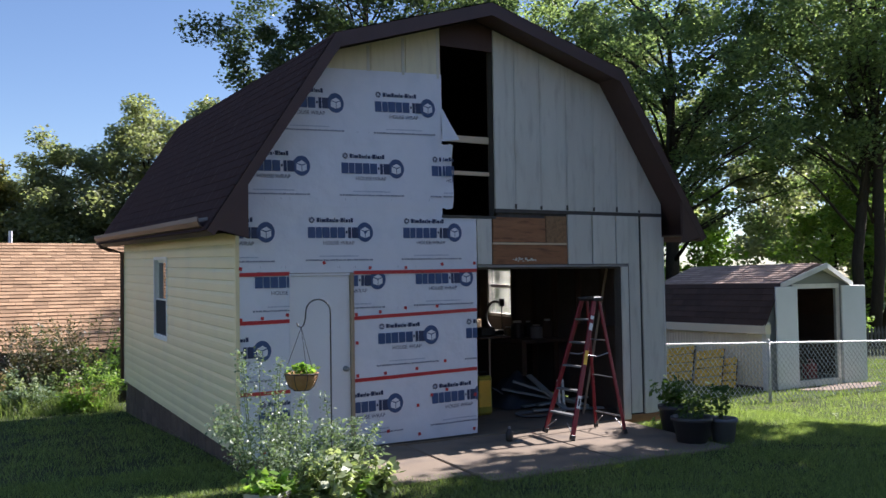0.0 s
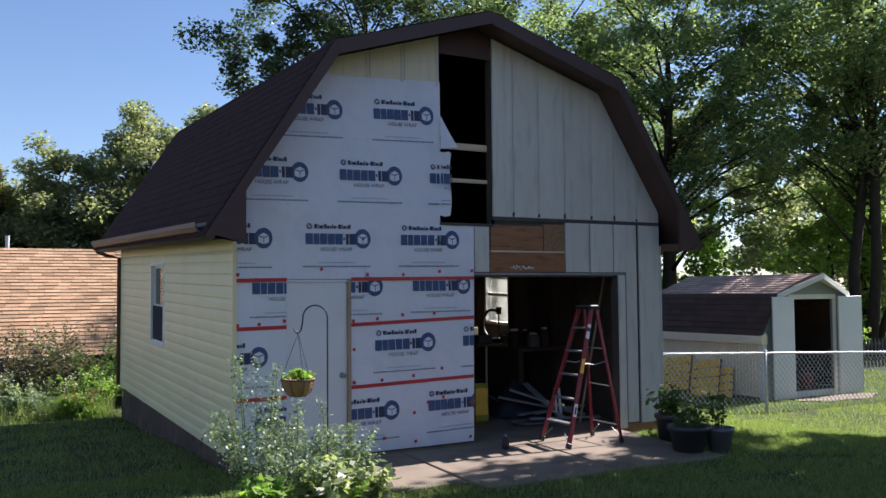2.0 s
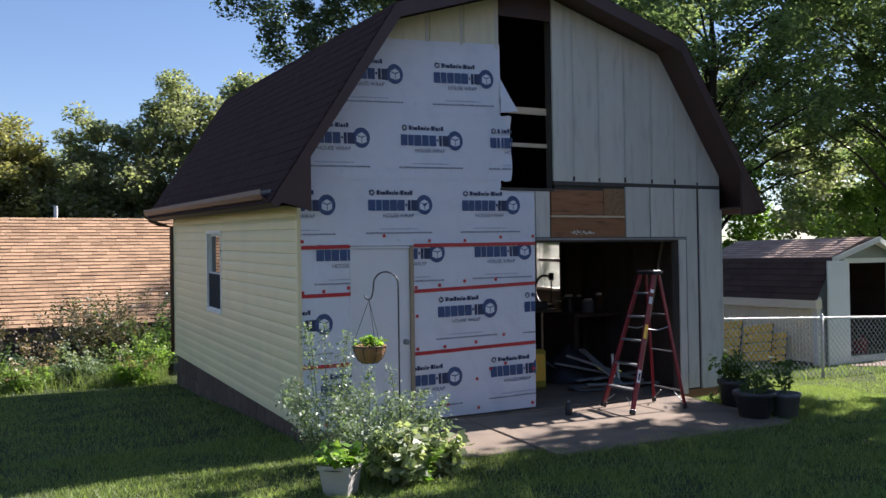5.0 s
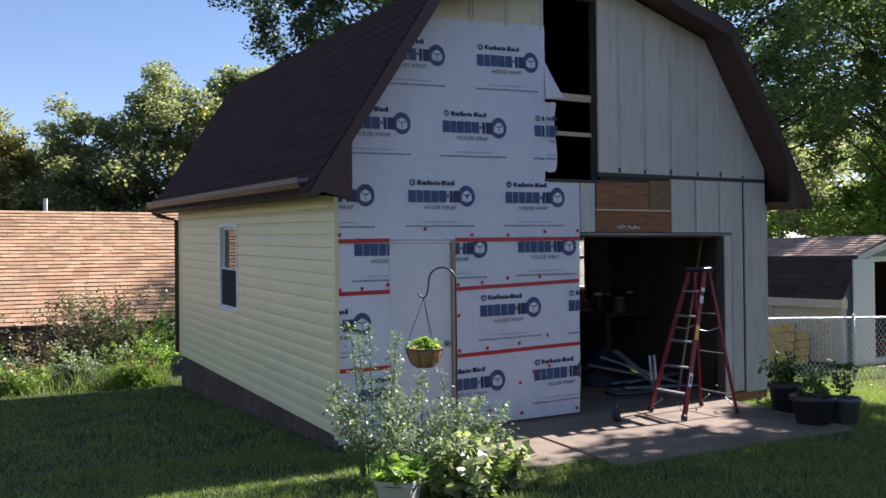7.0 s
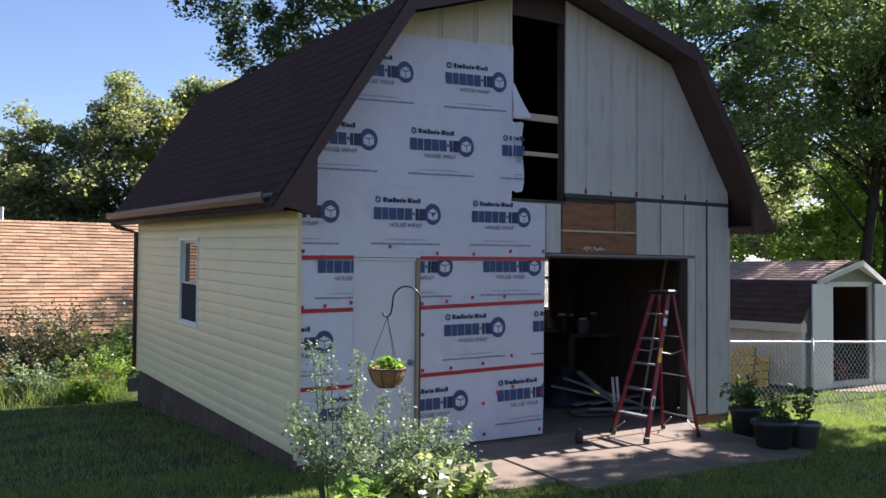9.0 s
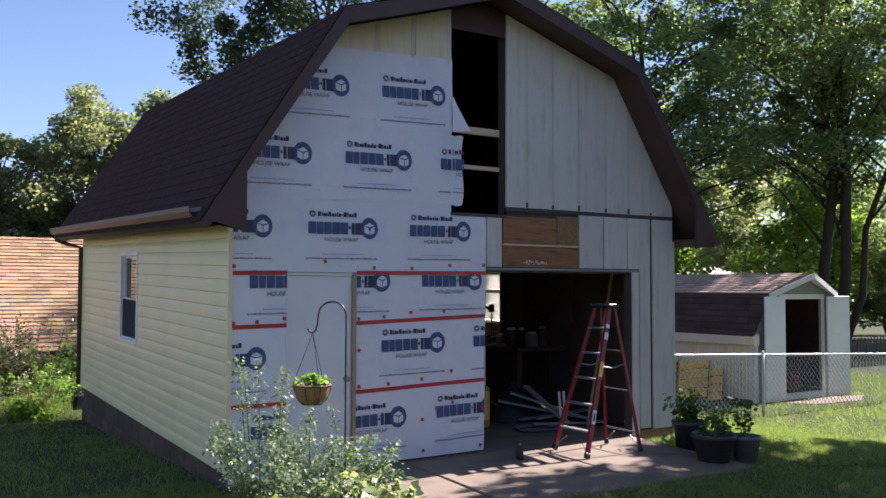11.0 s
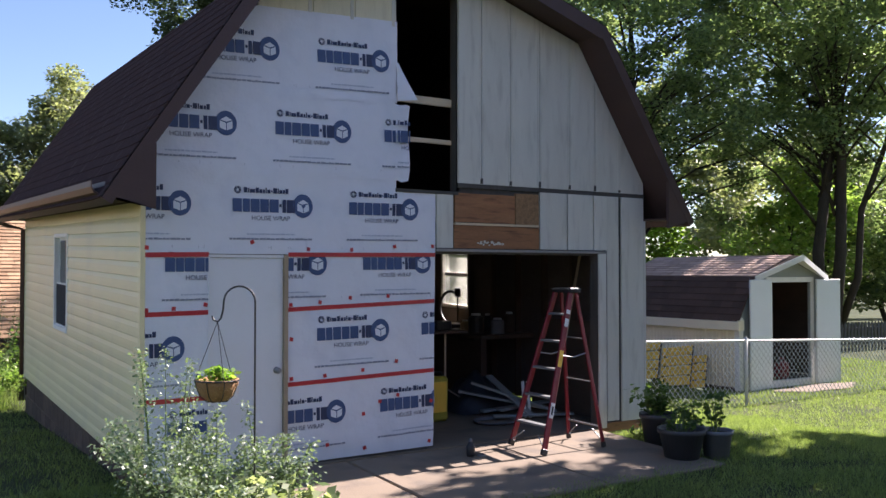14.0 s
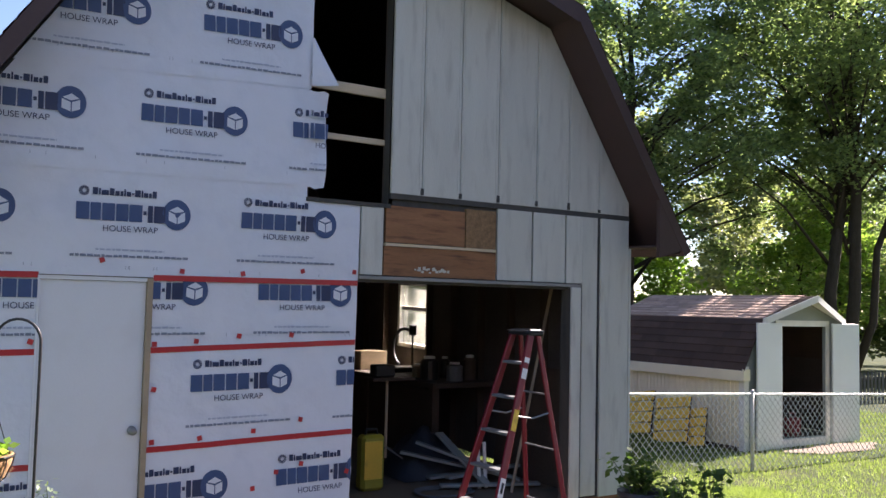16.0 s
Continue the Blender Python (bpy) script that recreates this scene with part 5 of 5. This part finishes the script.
bush("flowering_shrub", "tall airy grey-green shrub in front of the garage door", (0.12, -1.62, -0.1), [(26, 0.80, (0.45, 0.95), 190, 0.032, 0.13, L_SILVER)], None, "shrub")
bush("flowering_shrub", "tall feathery shrub against the house wrap", (-0.08, -1.1, -0.1), [(12, 0.50, (0.5, 0.95), 170, 0.030, 0.12, L_SILVER), (5, 0.36, (1.05, 1.42), 230, 0.028, 0.11, L_SILVER)], None, "shrub")
bush("flowering_shrub", "airy grey-green shrub beside the garage door", (0.62, -1.45, -0.1), [(13, 0.52, (0.4, 0.92), 150, 0.030, 0.11, L_SILVER)], None, "shrub")
bush("leafy_plant", "low clump of broad pale-edged leaves", (0.30, -2.0, -0.1), [(40, 0.44, (0.15, 0.5), 26, 0.10, 0.08, L_VARI), (14, 0.4, (0.12, 0.36), 26, 0.07, 0.06, L_LIME)], None)
bush("leafy_plant", "low clump of green leaves by the slab", (0.62, -1.92, -0.1), [(26, 0.36, (0.1, 0.4), 28, 0.085, 0.07, L_VARI)], None)


def pot(name, label, at, r_top, r_bot, h, m, plants, square=False):
    t = thing(name, label, "plant pot", at)
    prof = [(0.0, 0.0), (r_bot, 0.0), (r_top * 0.97, h * 0.84), (r_top * 1.06, h * 0.85), (r_top * 1.07, h * 0.99), (r_top * 1.03, h), (r_top * 0.93, h * 0.97), (r_top * 0.88, h * 0.86), (0.0, h * 0.86)]
    part("pot", Geo().lathe(at, prof, 4 if square else 28), m, t, smooth=not square)
    part("soil", Geo().lathe(at, [(0.0, h * 0.88), (r_top * 0.9, h * 0.87)], 16), M_EARTH, t)
    r = np.random.default_rng(int(abs(at[0] * 931 + at[1] * 517)))
    g = Geo()
    for n, reach, hh, ln, size, spread, lm in plants:
        vs = []
        for i in range(n):
            a = r.uniform(0, 6.283)
            d = reach * r.uniform(0.1, 1)
            pts, lv = spray(r, (at[0] + d * 0.3 * math.cos(a), at[1] + d * 0.3 * math.sin(a), at[2] + h * 0.86), (at[0] + d * math.cos(a), at[1] + d * math.sin(a), at[2] + h + r.uniform(*hh)), ln, size, spread)
            g.tube(pts, [0.006, 0.006, 0.005, 0.005, 0.004, 0.003, 0.002], 5)
            vs.append(lv)
        quads("leaves", np.concatenate(vs), 4, lm, t)
    part("stem", g, M_STEM, t)["kind"] = "stuff"
    return t


pot("plant_pot", "pale square planter with bright hosta leaves on the lawn", (-0.36, -2.12, -0.11), 0.20, 0.15, 0.27, M_POT_PALE, [(22, 0.26, (0.0, 0.14), 16, 0.085, 0.05, L_LIME)], True)
pot("plant_pot", "wide dark plastic tub with dry plants", (5.13, -1.50, -0.09), 0.235, 0.17, 0.33, M_POT_DARK, [(8, 0.24, (0.02, 0.22), 14, 0.055, 0.07, L_DARK), (5, 0.2, (0.15, 0.36), 14, 0.05, 0.06, L_DARK)])
pot("plant_pot", "grey plastic pot with an upright leafy plant", (5.55, -1.60, -0.10), 0.165, 0.125, 0.30, M_POT_GREY, [(7, 0.22, (0.15, 0.42), 18, 0.07, 0.08, L_DARK)])
pot("plant_pot", "tall black pot with dense dark foliage", (5.52, -0.80, -0.09), 0.20, 0.15, 0.36, M_POT_DARK, [(12, 0.32, (0.08, 0.36), 24, 0.075, 0.10, L_DARK)])
pot("plant_pot", "small grey pot of green leaves between the tubs", (5.62, -1.18, -0.09), 0.15, 0.12, 0.26, M_POT_GREY, [(9, 0.2, (0.05, 0.28), 28, 0.05, 0.06, L_DARK)])
bush("weeds", "weeds growing at the corner of the slab", (5.75, -0.35, -0.1), [(9, 0.22, (0.05, 0.25), 16, 0.045, 0.04, L_DARK)], None)
bottle = thing("spray_bottle", "small black bottle lying by the doorway", "bottle", (3.2, -0.42, -0.02))
part("body", Geo().lathe((3.2, -0.42, -0.025), [(0, 0), (0.04, 0), (0.045, 0.02), (0.045, 0.10), (0.025, 0.14), (0.015, 0.15), (0.0, 0.15)], 14), M_BLACK, bottle, smooth=True)
part("cap", Geo().lathe((3.2, -0.42, 0.125), [(0.018, 0), (0.018, 0.03), (0.0, 0.03)], 12), M_POT_GREY, bottle)
part("label", Geo().box(3.26, 3.34, -0.50, -0.45, -0.03, -0.012), M_ALU, bottle)

# ---- inside the garage ----
bench = thing("workbench", "cluttered dark wooden workbench along the wall", "workbench", (5.55, 3.6, 0))
part("worktop", Geo().box(5.05, 5.97, 2.0, 5.4, 0.93, 0.99), M_WOOD_SHADE, bench, bevel=0.005)
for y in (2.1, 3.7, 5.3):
    part("leg", Geo().box(5.08, 5.17, y - 0.045, y + 0.045, 0.0, 0.93), M_WOOD_SHADE, bench)
part("front_panel", Geo().box(5.10, 5.13, 2.15, 5.25, 0.12, 0.9), M_WOOD_SHADE, bench)
saw = thing("scroll_saw", "black curved-arm bench saw on the workbench", "bench tool", (5.6, 3.75, 0.99))
part("base", Geo().box(5.4, 5.85, 3.55, 3.85, 0.99, 1.06), M_BLACK, saw, bevel=0.01)
d2 = Vector((0.12, -0.99, 0))
c2 = Vector((5.6, 3.62, 1.31))
part("arm", Geo().tube([c2 + d2 * (0.26 * math.cos(a)) + Vector((0, 0, 0.25 * math.sin(a))) for a in np.linspace(math.pi * 1.35, math.pi * 0.32, 16)], [0.022] * 16, 8), M_BLACK, saw, smooth=True)
part("head", Geo().tube([c2 + d2 * 0.17 + Vector((0, 0, 0.30)), c2 + d2 * 0.17 + Vector((0, 0, 0.17))], 0.05, 10).tube([c2 + d2 * 0.17 + Vector((0, 0, 0.17)), c2 + d2 * 0.17 + Vector((0, 0, -0.22))], 0.012, 8), M_BLACK, saw)
for i, (x, y, w, h, m, lb) in enumerate([(5.3, 2.5, 0.11, 0.28, M_BLACK, "dark can standing on the workbench"), (5.5, 2.25, 0.10, 0.22, M_POT_GREY, "grey tin standing on the workbench"), (5.35, 2.85, 0.07, 0.17, M_JAMB, "brown jar standing on the workbench"), (5.65, 2.7, 0.06, 0.26, M_BLACK, "dark bottle standing on the workbench"), (5.3, 4.45, 0.09, 0.2, M_JAMB, "brown tin standing on the workbench"), (5.75, 2.3, 0.08, 0.3, M_WOOD_SHADE, "dark jar standing on the workbench")]):
    c = thing("tin", lb, "container", (x, y, 0.99), "tins on the workbench")
    part("body", Geo().lathe((x, y, 0.99), [(0, 0), (w, 0), (w, h * 0.8), (w * 0.6, h * 0.9), (0, h * 0.9)], 14), m, c, smooth=False)
    part("lid", Geo().lathe((x, y, 0.99 + h * 0.88), [(0, 0), (w * 0.62, 0), (w * 0.62, h * 0.12), (0, h * 0.12)], 14), M_METAL, c)
box = thing("cardboard_box", "brown cardboard box on the workbench", "box", (5.4, 4.25, 0.99))
part("carton", Geo().box(5.2, 5.6, 4.1, 4.45, 0.99, 1.24), M_STUD, box, bevel=0.004)
part("flap", Geo().beam((5.16, 4.1, 1.245), (5.16, 4.45, 1.245), 0.09, 0.006), M_STUD, box)
tri = thing("light_stand", "yellowed metal tripod stand on the garage floor", "stand", (4.45, 2.0, 0))
part("pole", Geo().tube([(4.45, 2.0, 0.2), (4.45, 2.0, 1.05)], 0.016, 8), M_STUD, tri)
for k in range(3):
    a = 2 * math.pi * k / 3 - 0.6
    part("leg", Geo().tube([(4.45, 2.0, 0.32), (4.45 + 0.5 * math.cos(a), 2.0 + 0.5 * math.sin(a), 0.012)], 0.011, 6), M_ALU, tri)
part("tray", Geo().box(4.2, 4.72, 1.85, 2.15, 1.05, 1.08), M_WOOD_SHADE, tri)
part("lamp_head", Geo().box(4.25, 4.5, 1.9, 2.05, 1.09, 1.22), M_BLACK, tri, bevel=0.015)
case = thing("tool_case", "upright yellow-green plastic tool case on the floor", "tool case", (3.98, 1.45, 0))
part("shell", Geo().box(3.84, 4.10, 1.36, 1.52, 0.0, 0.56), M_LIME, case, bevel=0.035)
part("handle", Geo().tube([(3.90, 1.44, 0.55), (3.91, 1.44, 0.61), (4.03, 1.44, 0.61), (4.04, 1.44, 0.55)], 0.014, 6), M_BLACK, case)
part("panel", Geo().box(3.86, 4.06, 1.352, 1.362, 0.12, 0.5), M_YELLOW, case)
for z in (0.14, 0.38):
    part("latch", Geo().box(4.098, 4.11, 1.41, 1.47, z, z + 0.07), M_BLACK, case)
for i, (p, q) in enumerate([((4.6, 1.6, 0.42), (5.5, 0.95, 0.06)), ((4.5, 1.75, 0.30), (5.45, 1.05, 0.08)), ((4.75, 1.2, 0.10), (5.75, 1.3, 0.14)), ((4.7, 1.5, 0.05), (5.8, 1.5, 0.10)), ((4.6, 1.1, 0.05), (5.6, 0.75, 0.05)), ((4.95, 1.7, 0.48), (5.05, 0.9, 0.05))]):
    b = thing("board", "pale grey board in a heap on the garage floor", "lumber", (p[0], p[1], 0), "heap of boards")
    part("plank", Geo().beam(p, q, 0.10, 0.028), M_GREYTRIM, b, bevel=0.003)
for x, z in ((5.02, 0.05), (5.10, 0.05)):
    b = thing("pipe", "short white pipe standing in the heap", "pipe", (x, 1.0, 0), "white pipes")
    part("tube", Geo().tube([(x, 1.0, 0.0), (x + 0.02, 1.08, 0.46)], 0.02, 8), M_WHITE, b)
coil = thing("air_hose", "grey rubber hose coiled on the concrete floor", "hose", (4.5, 0.85, 0.0))
part("coil", Geo().tube([(4.55 + (0.26 + 0.012 * a / 6.283) * math.cos(a), 0.95 + (0.20 + 0.012 * a / 6.283) * math.sin(a), 0.012 + 0.004 * a / 6.283 + 0.004 * math.sin(3 * a)) for a in np.linspace(0, 31, 120)], 0.010, 5), M_POT_GREY, coil, smooth=True)
tarp = thing("tarp", "crumpled blue-grey tarp heaped on the floor", "tarp", (4.75, 1.95, 0))
g = Geo()
for j in range(13):
    for i in range(15):
        u, w = i / 14 - 0.5, j / 12 - 0.5
        h = max(0.0, 0.42 * (1 - (u * 2) ** 2) * (1 - (w * 2) ** 2)) * (1 + 0.6 * noise.noise((u * 5, w * 5, 2))) + 0.012
        g.v.append((4.95 + u * 1.0, 2.0 + w * 0.9, h))
g.f = [(j * 15 + i, j * 15 + i + 1, j * 15 + i + 16, j * 15 + i + 15) for j in range(12) for i in range(14)]
g.m = [0] * len(g.f)
part("sheet", g, mat("blue_grey_tarp", (0.045, 0.055, 0.07), 0.5, 0.2, 5, 0.3, 30), tarp, smooth=True, solid=False)
pan = thing("plywood_sheet", "brown plywood sheet leaning on the stud wall", "plywood", (5.75, 1.2, 0))
part("panel", Geo().beam((5.80, 0.55, 0.62), (5.80, 1.75, 0.62), 0.018, 1.22, up=(0.12, 0, 1)), M_WOOD_SHADE, pan)
bar2 = thing("pole", "long pale pole leaning in the corner", "pole", (5.55, 0.6, 0))
part("shaft", Geo().tube([(5.2, 0.7, 0.0), (5.78, 0.75, 2.3)], 0.018, 8), M_JAMB, bar2)

# ---- planting and fences behind the garage ----
for i, (x, y, s) in enumerate([(-6.4, 8.4, 1.0), (-5.2, 8.9, 1.15), (-4.0, 8.3, 1.0), (-3.0, 9.0, 1.1), (-2.1, 8.5, 1.2), (-1.0, 8.9, 1.3), (-0.2, 8.6, 1.25), (-7.6, 8.8, 1.2)]):
    bush("bush", "overgrown leafy bush at the end of the lawn", (x, y, ground_z(x, y)), [(30, 0.8 * s, (0.1 * s, 0.62 * s), 80, 0.06, 0.16, (L_BUSH, L_SILVER, L_VARI)[i % 3]), (8, 0.6 * s, (0.4 * s, 0.85 * s), 40, 0.06, 0.12, (L_DARK, L_DRY, L_SILVER)[i % 3])], None, "bush")
for i, (x, y, s) in enumerate([(-0.7, 7.5, 0.7), (-1.5, 7.9, 0.8), (-2.4, 7.6, 0.7), (-3.3, 7.8, 0.8), (-4.3, 7.6, 0.75), (-5.4, 7.9, 0.8)]):
    bush("weeds", "sunlit tangle of pale green weeds", (x, y, ground_z(x, y)), [(34, 0.65 * s, (0.05 * s, 0.6 * s), 60, 0.06, 0.15, (L_LIME, L_SILVER, L_BUSH)[i % 3]), (12, 0.6 * s, (0.2, 0.75 * s), 40, 0.05, 0.12, (L_DRY, L_VARI)[i % 2])], None)
for i, (x, y, s) in enumerate([(-1.5, 9.9, 1.4), (-0.3, 9.8, 1.5), (-3.4, 10.0, 1.3), (-6.0, 9.9, 1.35), (-0.9, 9.4, 1.3), (-4.6, 9.8, 1.1)]):
    bush("bush", "dark vine-covered bush against the wooden fence", (x, y, ground_z(x, y)), [(40, 0.75 * s, (0.6 * s, 1.4 * s), 90, 0.06, 0.17, (L_VINE, L_DARK)[i % 2]), (16, 0.7 * s, (0.9 * s, 1.6 * s), 50, 0.05, 0.11, L_VINE), (10, 0.6 * s, (0.8 * s, 1.5 * s), 20, 0.05, 0.1, L_DRY)], None, "bush")
wf = thing("wooden_fence", "weathered brown plank fence overgrown with vines", "fence", (-4, 10.5, -1.5))
for i in range(70):
    x = -9.2 + i * 0.14
    h = 0.28 + 0.06 * math.sin(i * 2.3)
    part("plank", Geo().box(x, x + 0.125, 10.5, 10.52, ground_z(x, 10.5) - 0.1, h), M_WOOD_SHADE, wf)
for z in (-0.7, 0.05):
    part("rail", Geo().box(-9.2, 0.6, 10.522, 10.56, z, z + 0.09), M_WOOD_SHADE, wf)
for i, (x, y, s) in enumerate([(17.0, 8.5, 1.2), (18.8, 7.4, 1.0), (20.5, 8.0, 1.2), (22.5, 9.5, 1.5), (24.5, 10.5, 1.5), (21, 12, 1.8), (24, 14, 2.0), (17.8, 12.0, 1.6), (14.0, 11.0, 1.6), (11.5, 10.5, 1.5)]):
    bush("bush", "light green bush along the back of the yard", (x, y, ground_z(x, y)), [(30, 0.8 * s, (0.3 * s, 1.0 * s), 60, 0.11, 0.2, (L_LIME, L_SILVER, L_BUSH)[i % 3])], None, "bush")
pk = thing("picket_fence", "grey wooden picket fence at the back of the yard", "fence", (20, 7.0, -0.4))
for i in range(60):
    x = 16.5 + i * 0.16
    z0 = ground_z(x, 6.6)
    part("picket", Geo().prism([(x, z0), (x + 0.09, z0), (x + 0.09, z0 + 0.75), (x + 0.045, z0 + 0.84), (x, z0 + 0.75)], 6.6, 6.62), M_SEAM, pk)
for z in (0.2, 0.6):
    part("rail", Geo().box(16.5, 26.1, 6.622, 6.66, ground_z(20, 6.6) + z, ground_z(20, 6.6) + z + 0.07), M_SEAM, pk)

# ---- bare earth patch and grass ----
g = Geo()
n = 26
rim = [(13.3 + (1.15 + 0.2 * math.sin(a * 3)) * math.cos(a), 2.45 + (0.32 + 0.08 * math.sin(a * 5 + 1)) * math.sin(a)) for a in (2 * math.pi * i / n for i in range(n))]
g.add([(x, y, ground_z(x, y) + 0.022) for x, y in rim], [tuple(range(n))])
tagged(part("bare_earth", g, mat("dry_earth", (0.22, 0.165, 0.125), 0.95, 0.2, 4, 0.5, 40), None), "patch of dry earth before the shed doors", "ground", kind="structure")


def grass(name, label, x0, x1, y0, y1, n, h, seed):
    """Blades strewn over a stretch of the lawn, thicker in tufts."""
    r = np.random.default_rng(seed)
    px, py = r.uniform(x0, x1, n * 2), r.uniform(y0, y1, n * 2)
    keep = ~((px > -0.03) & (px < 6.2) & (py > -0.03) & (py < 7.05))
    keep &= ~((px > 0.70 + 0.06 * np.sin(py * 6)) & (px < 1.96) & (py > -1.42 + 0.07 * np.sin(px * 5.3))) | (py > 7.05) | (px > 6.2)
    keep &= ~((px > 1.9) & (px < 5.26 - 0.08 * np.sin(py * 7)) & (py > -1.74 + 0.09 * np.sin(px * 4.1) + 0.06 * np.sin(px * 9.7 + 1)) & (py < 0.1))
    keep &= ~((px > 11.5) & (px < 14.6) & (py > 2.9) & (py < 6.4))
    keep &= ~(((px - 13.3) / 1.2) ** 2 + ((py - 2.45) / 0.35) ** 2 < 1)
    keep &= r.random(n * 2) < np.clip(0.75 + 0.5 * np.sin(px * 3.1 + 2 * np.sin(py * 2.3)) * np.sin(py * 2.7 + 1.4 * np.sin(px * 1.9)), 0.1, 1)
    px, py = px[keep][:n], py[keep][:n]
    z = np.array([ground_z(float(a), float(b)) for a, b in zip(px, py)])
    m = len(px)
    a = r.uniform(0, 6.283, m)
    hh = h * (0.5 + 0.9 * r.random(m))
    w = 0.0035 + 0.1 * hh * 0.12
    p = np.stack([px, py, z - 0.005], 1)
    s = np.stack([np.cos(a) * w, np.sin(a) * w, np.zeros(m)], 1)
    t = np.stack([r.normal(size=m) * hh * 0.45, r.normal(size=m) * hh * 0.45, hh], 1)
    ob = quads(name, np.stack([p - s, p + s, p + t], 1).reshape(-1, 3), 3, L_GRASS)
    return tagged(ob, label, "grass", kind="stuff")


grass("grass", "short green lawn grass in front of the garage", -5.5, 9, -5.6, 0.6, 240000, 0.05, 1)
grass("grass", "short green lawn grass round the way in", -9, 13, -13, -5.5, 170000, 0.055, 5)
grass("grass", "short green lawn grass at the side of the yard", -12, -5.4, -5.6, 8, 60000, 0.055, 6)
grass("grass", "short green lawn grass under the shade trees", 9, 19, -5.6, -2.4, 50000, 0.055, 7)
grass("grass", "short green lawn grass beside the garage", -7.5, 0, 0.3, 8.6, 60000, 0.06, 2)
grass("grass", "short green lawn grass by the fence and shed", 6.2, 19, -2.5, 7.5, 110000, 0.055, 3)
grass("tall_grass", "tall unmown grass at the end of the lawn", -8, 0, 7.2, 9.6, 14000, 0.3, 4)
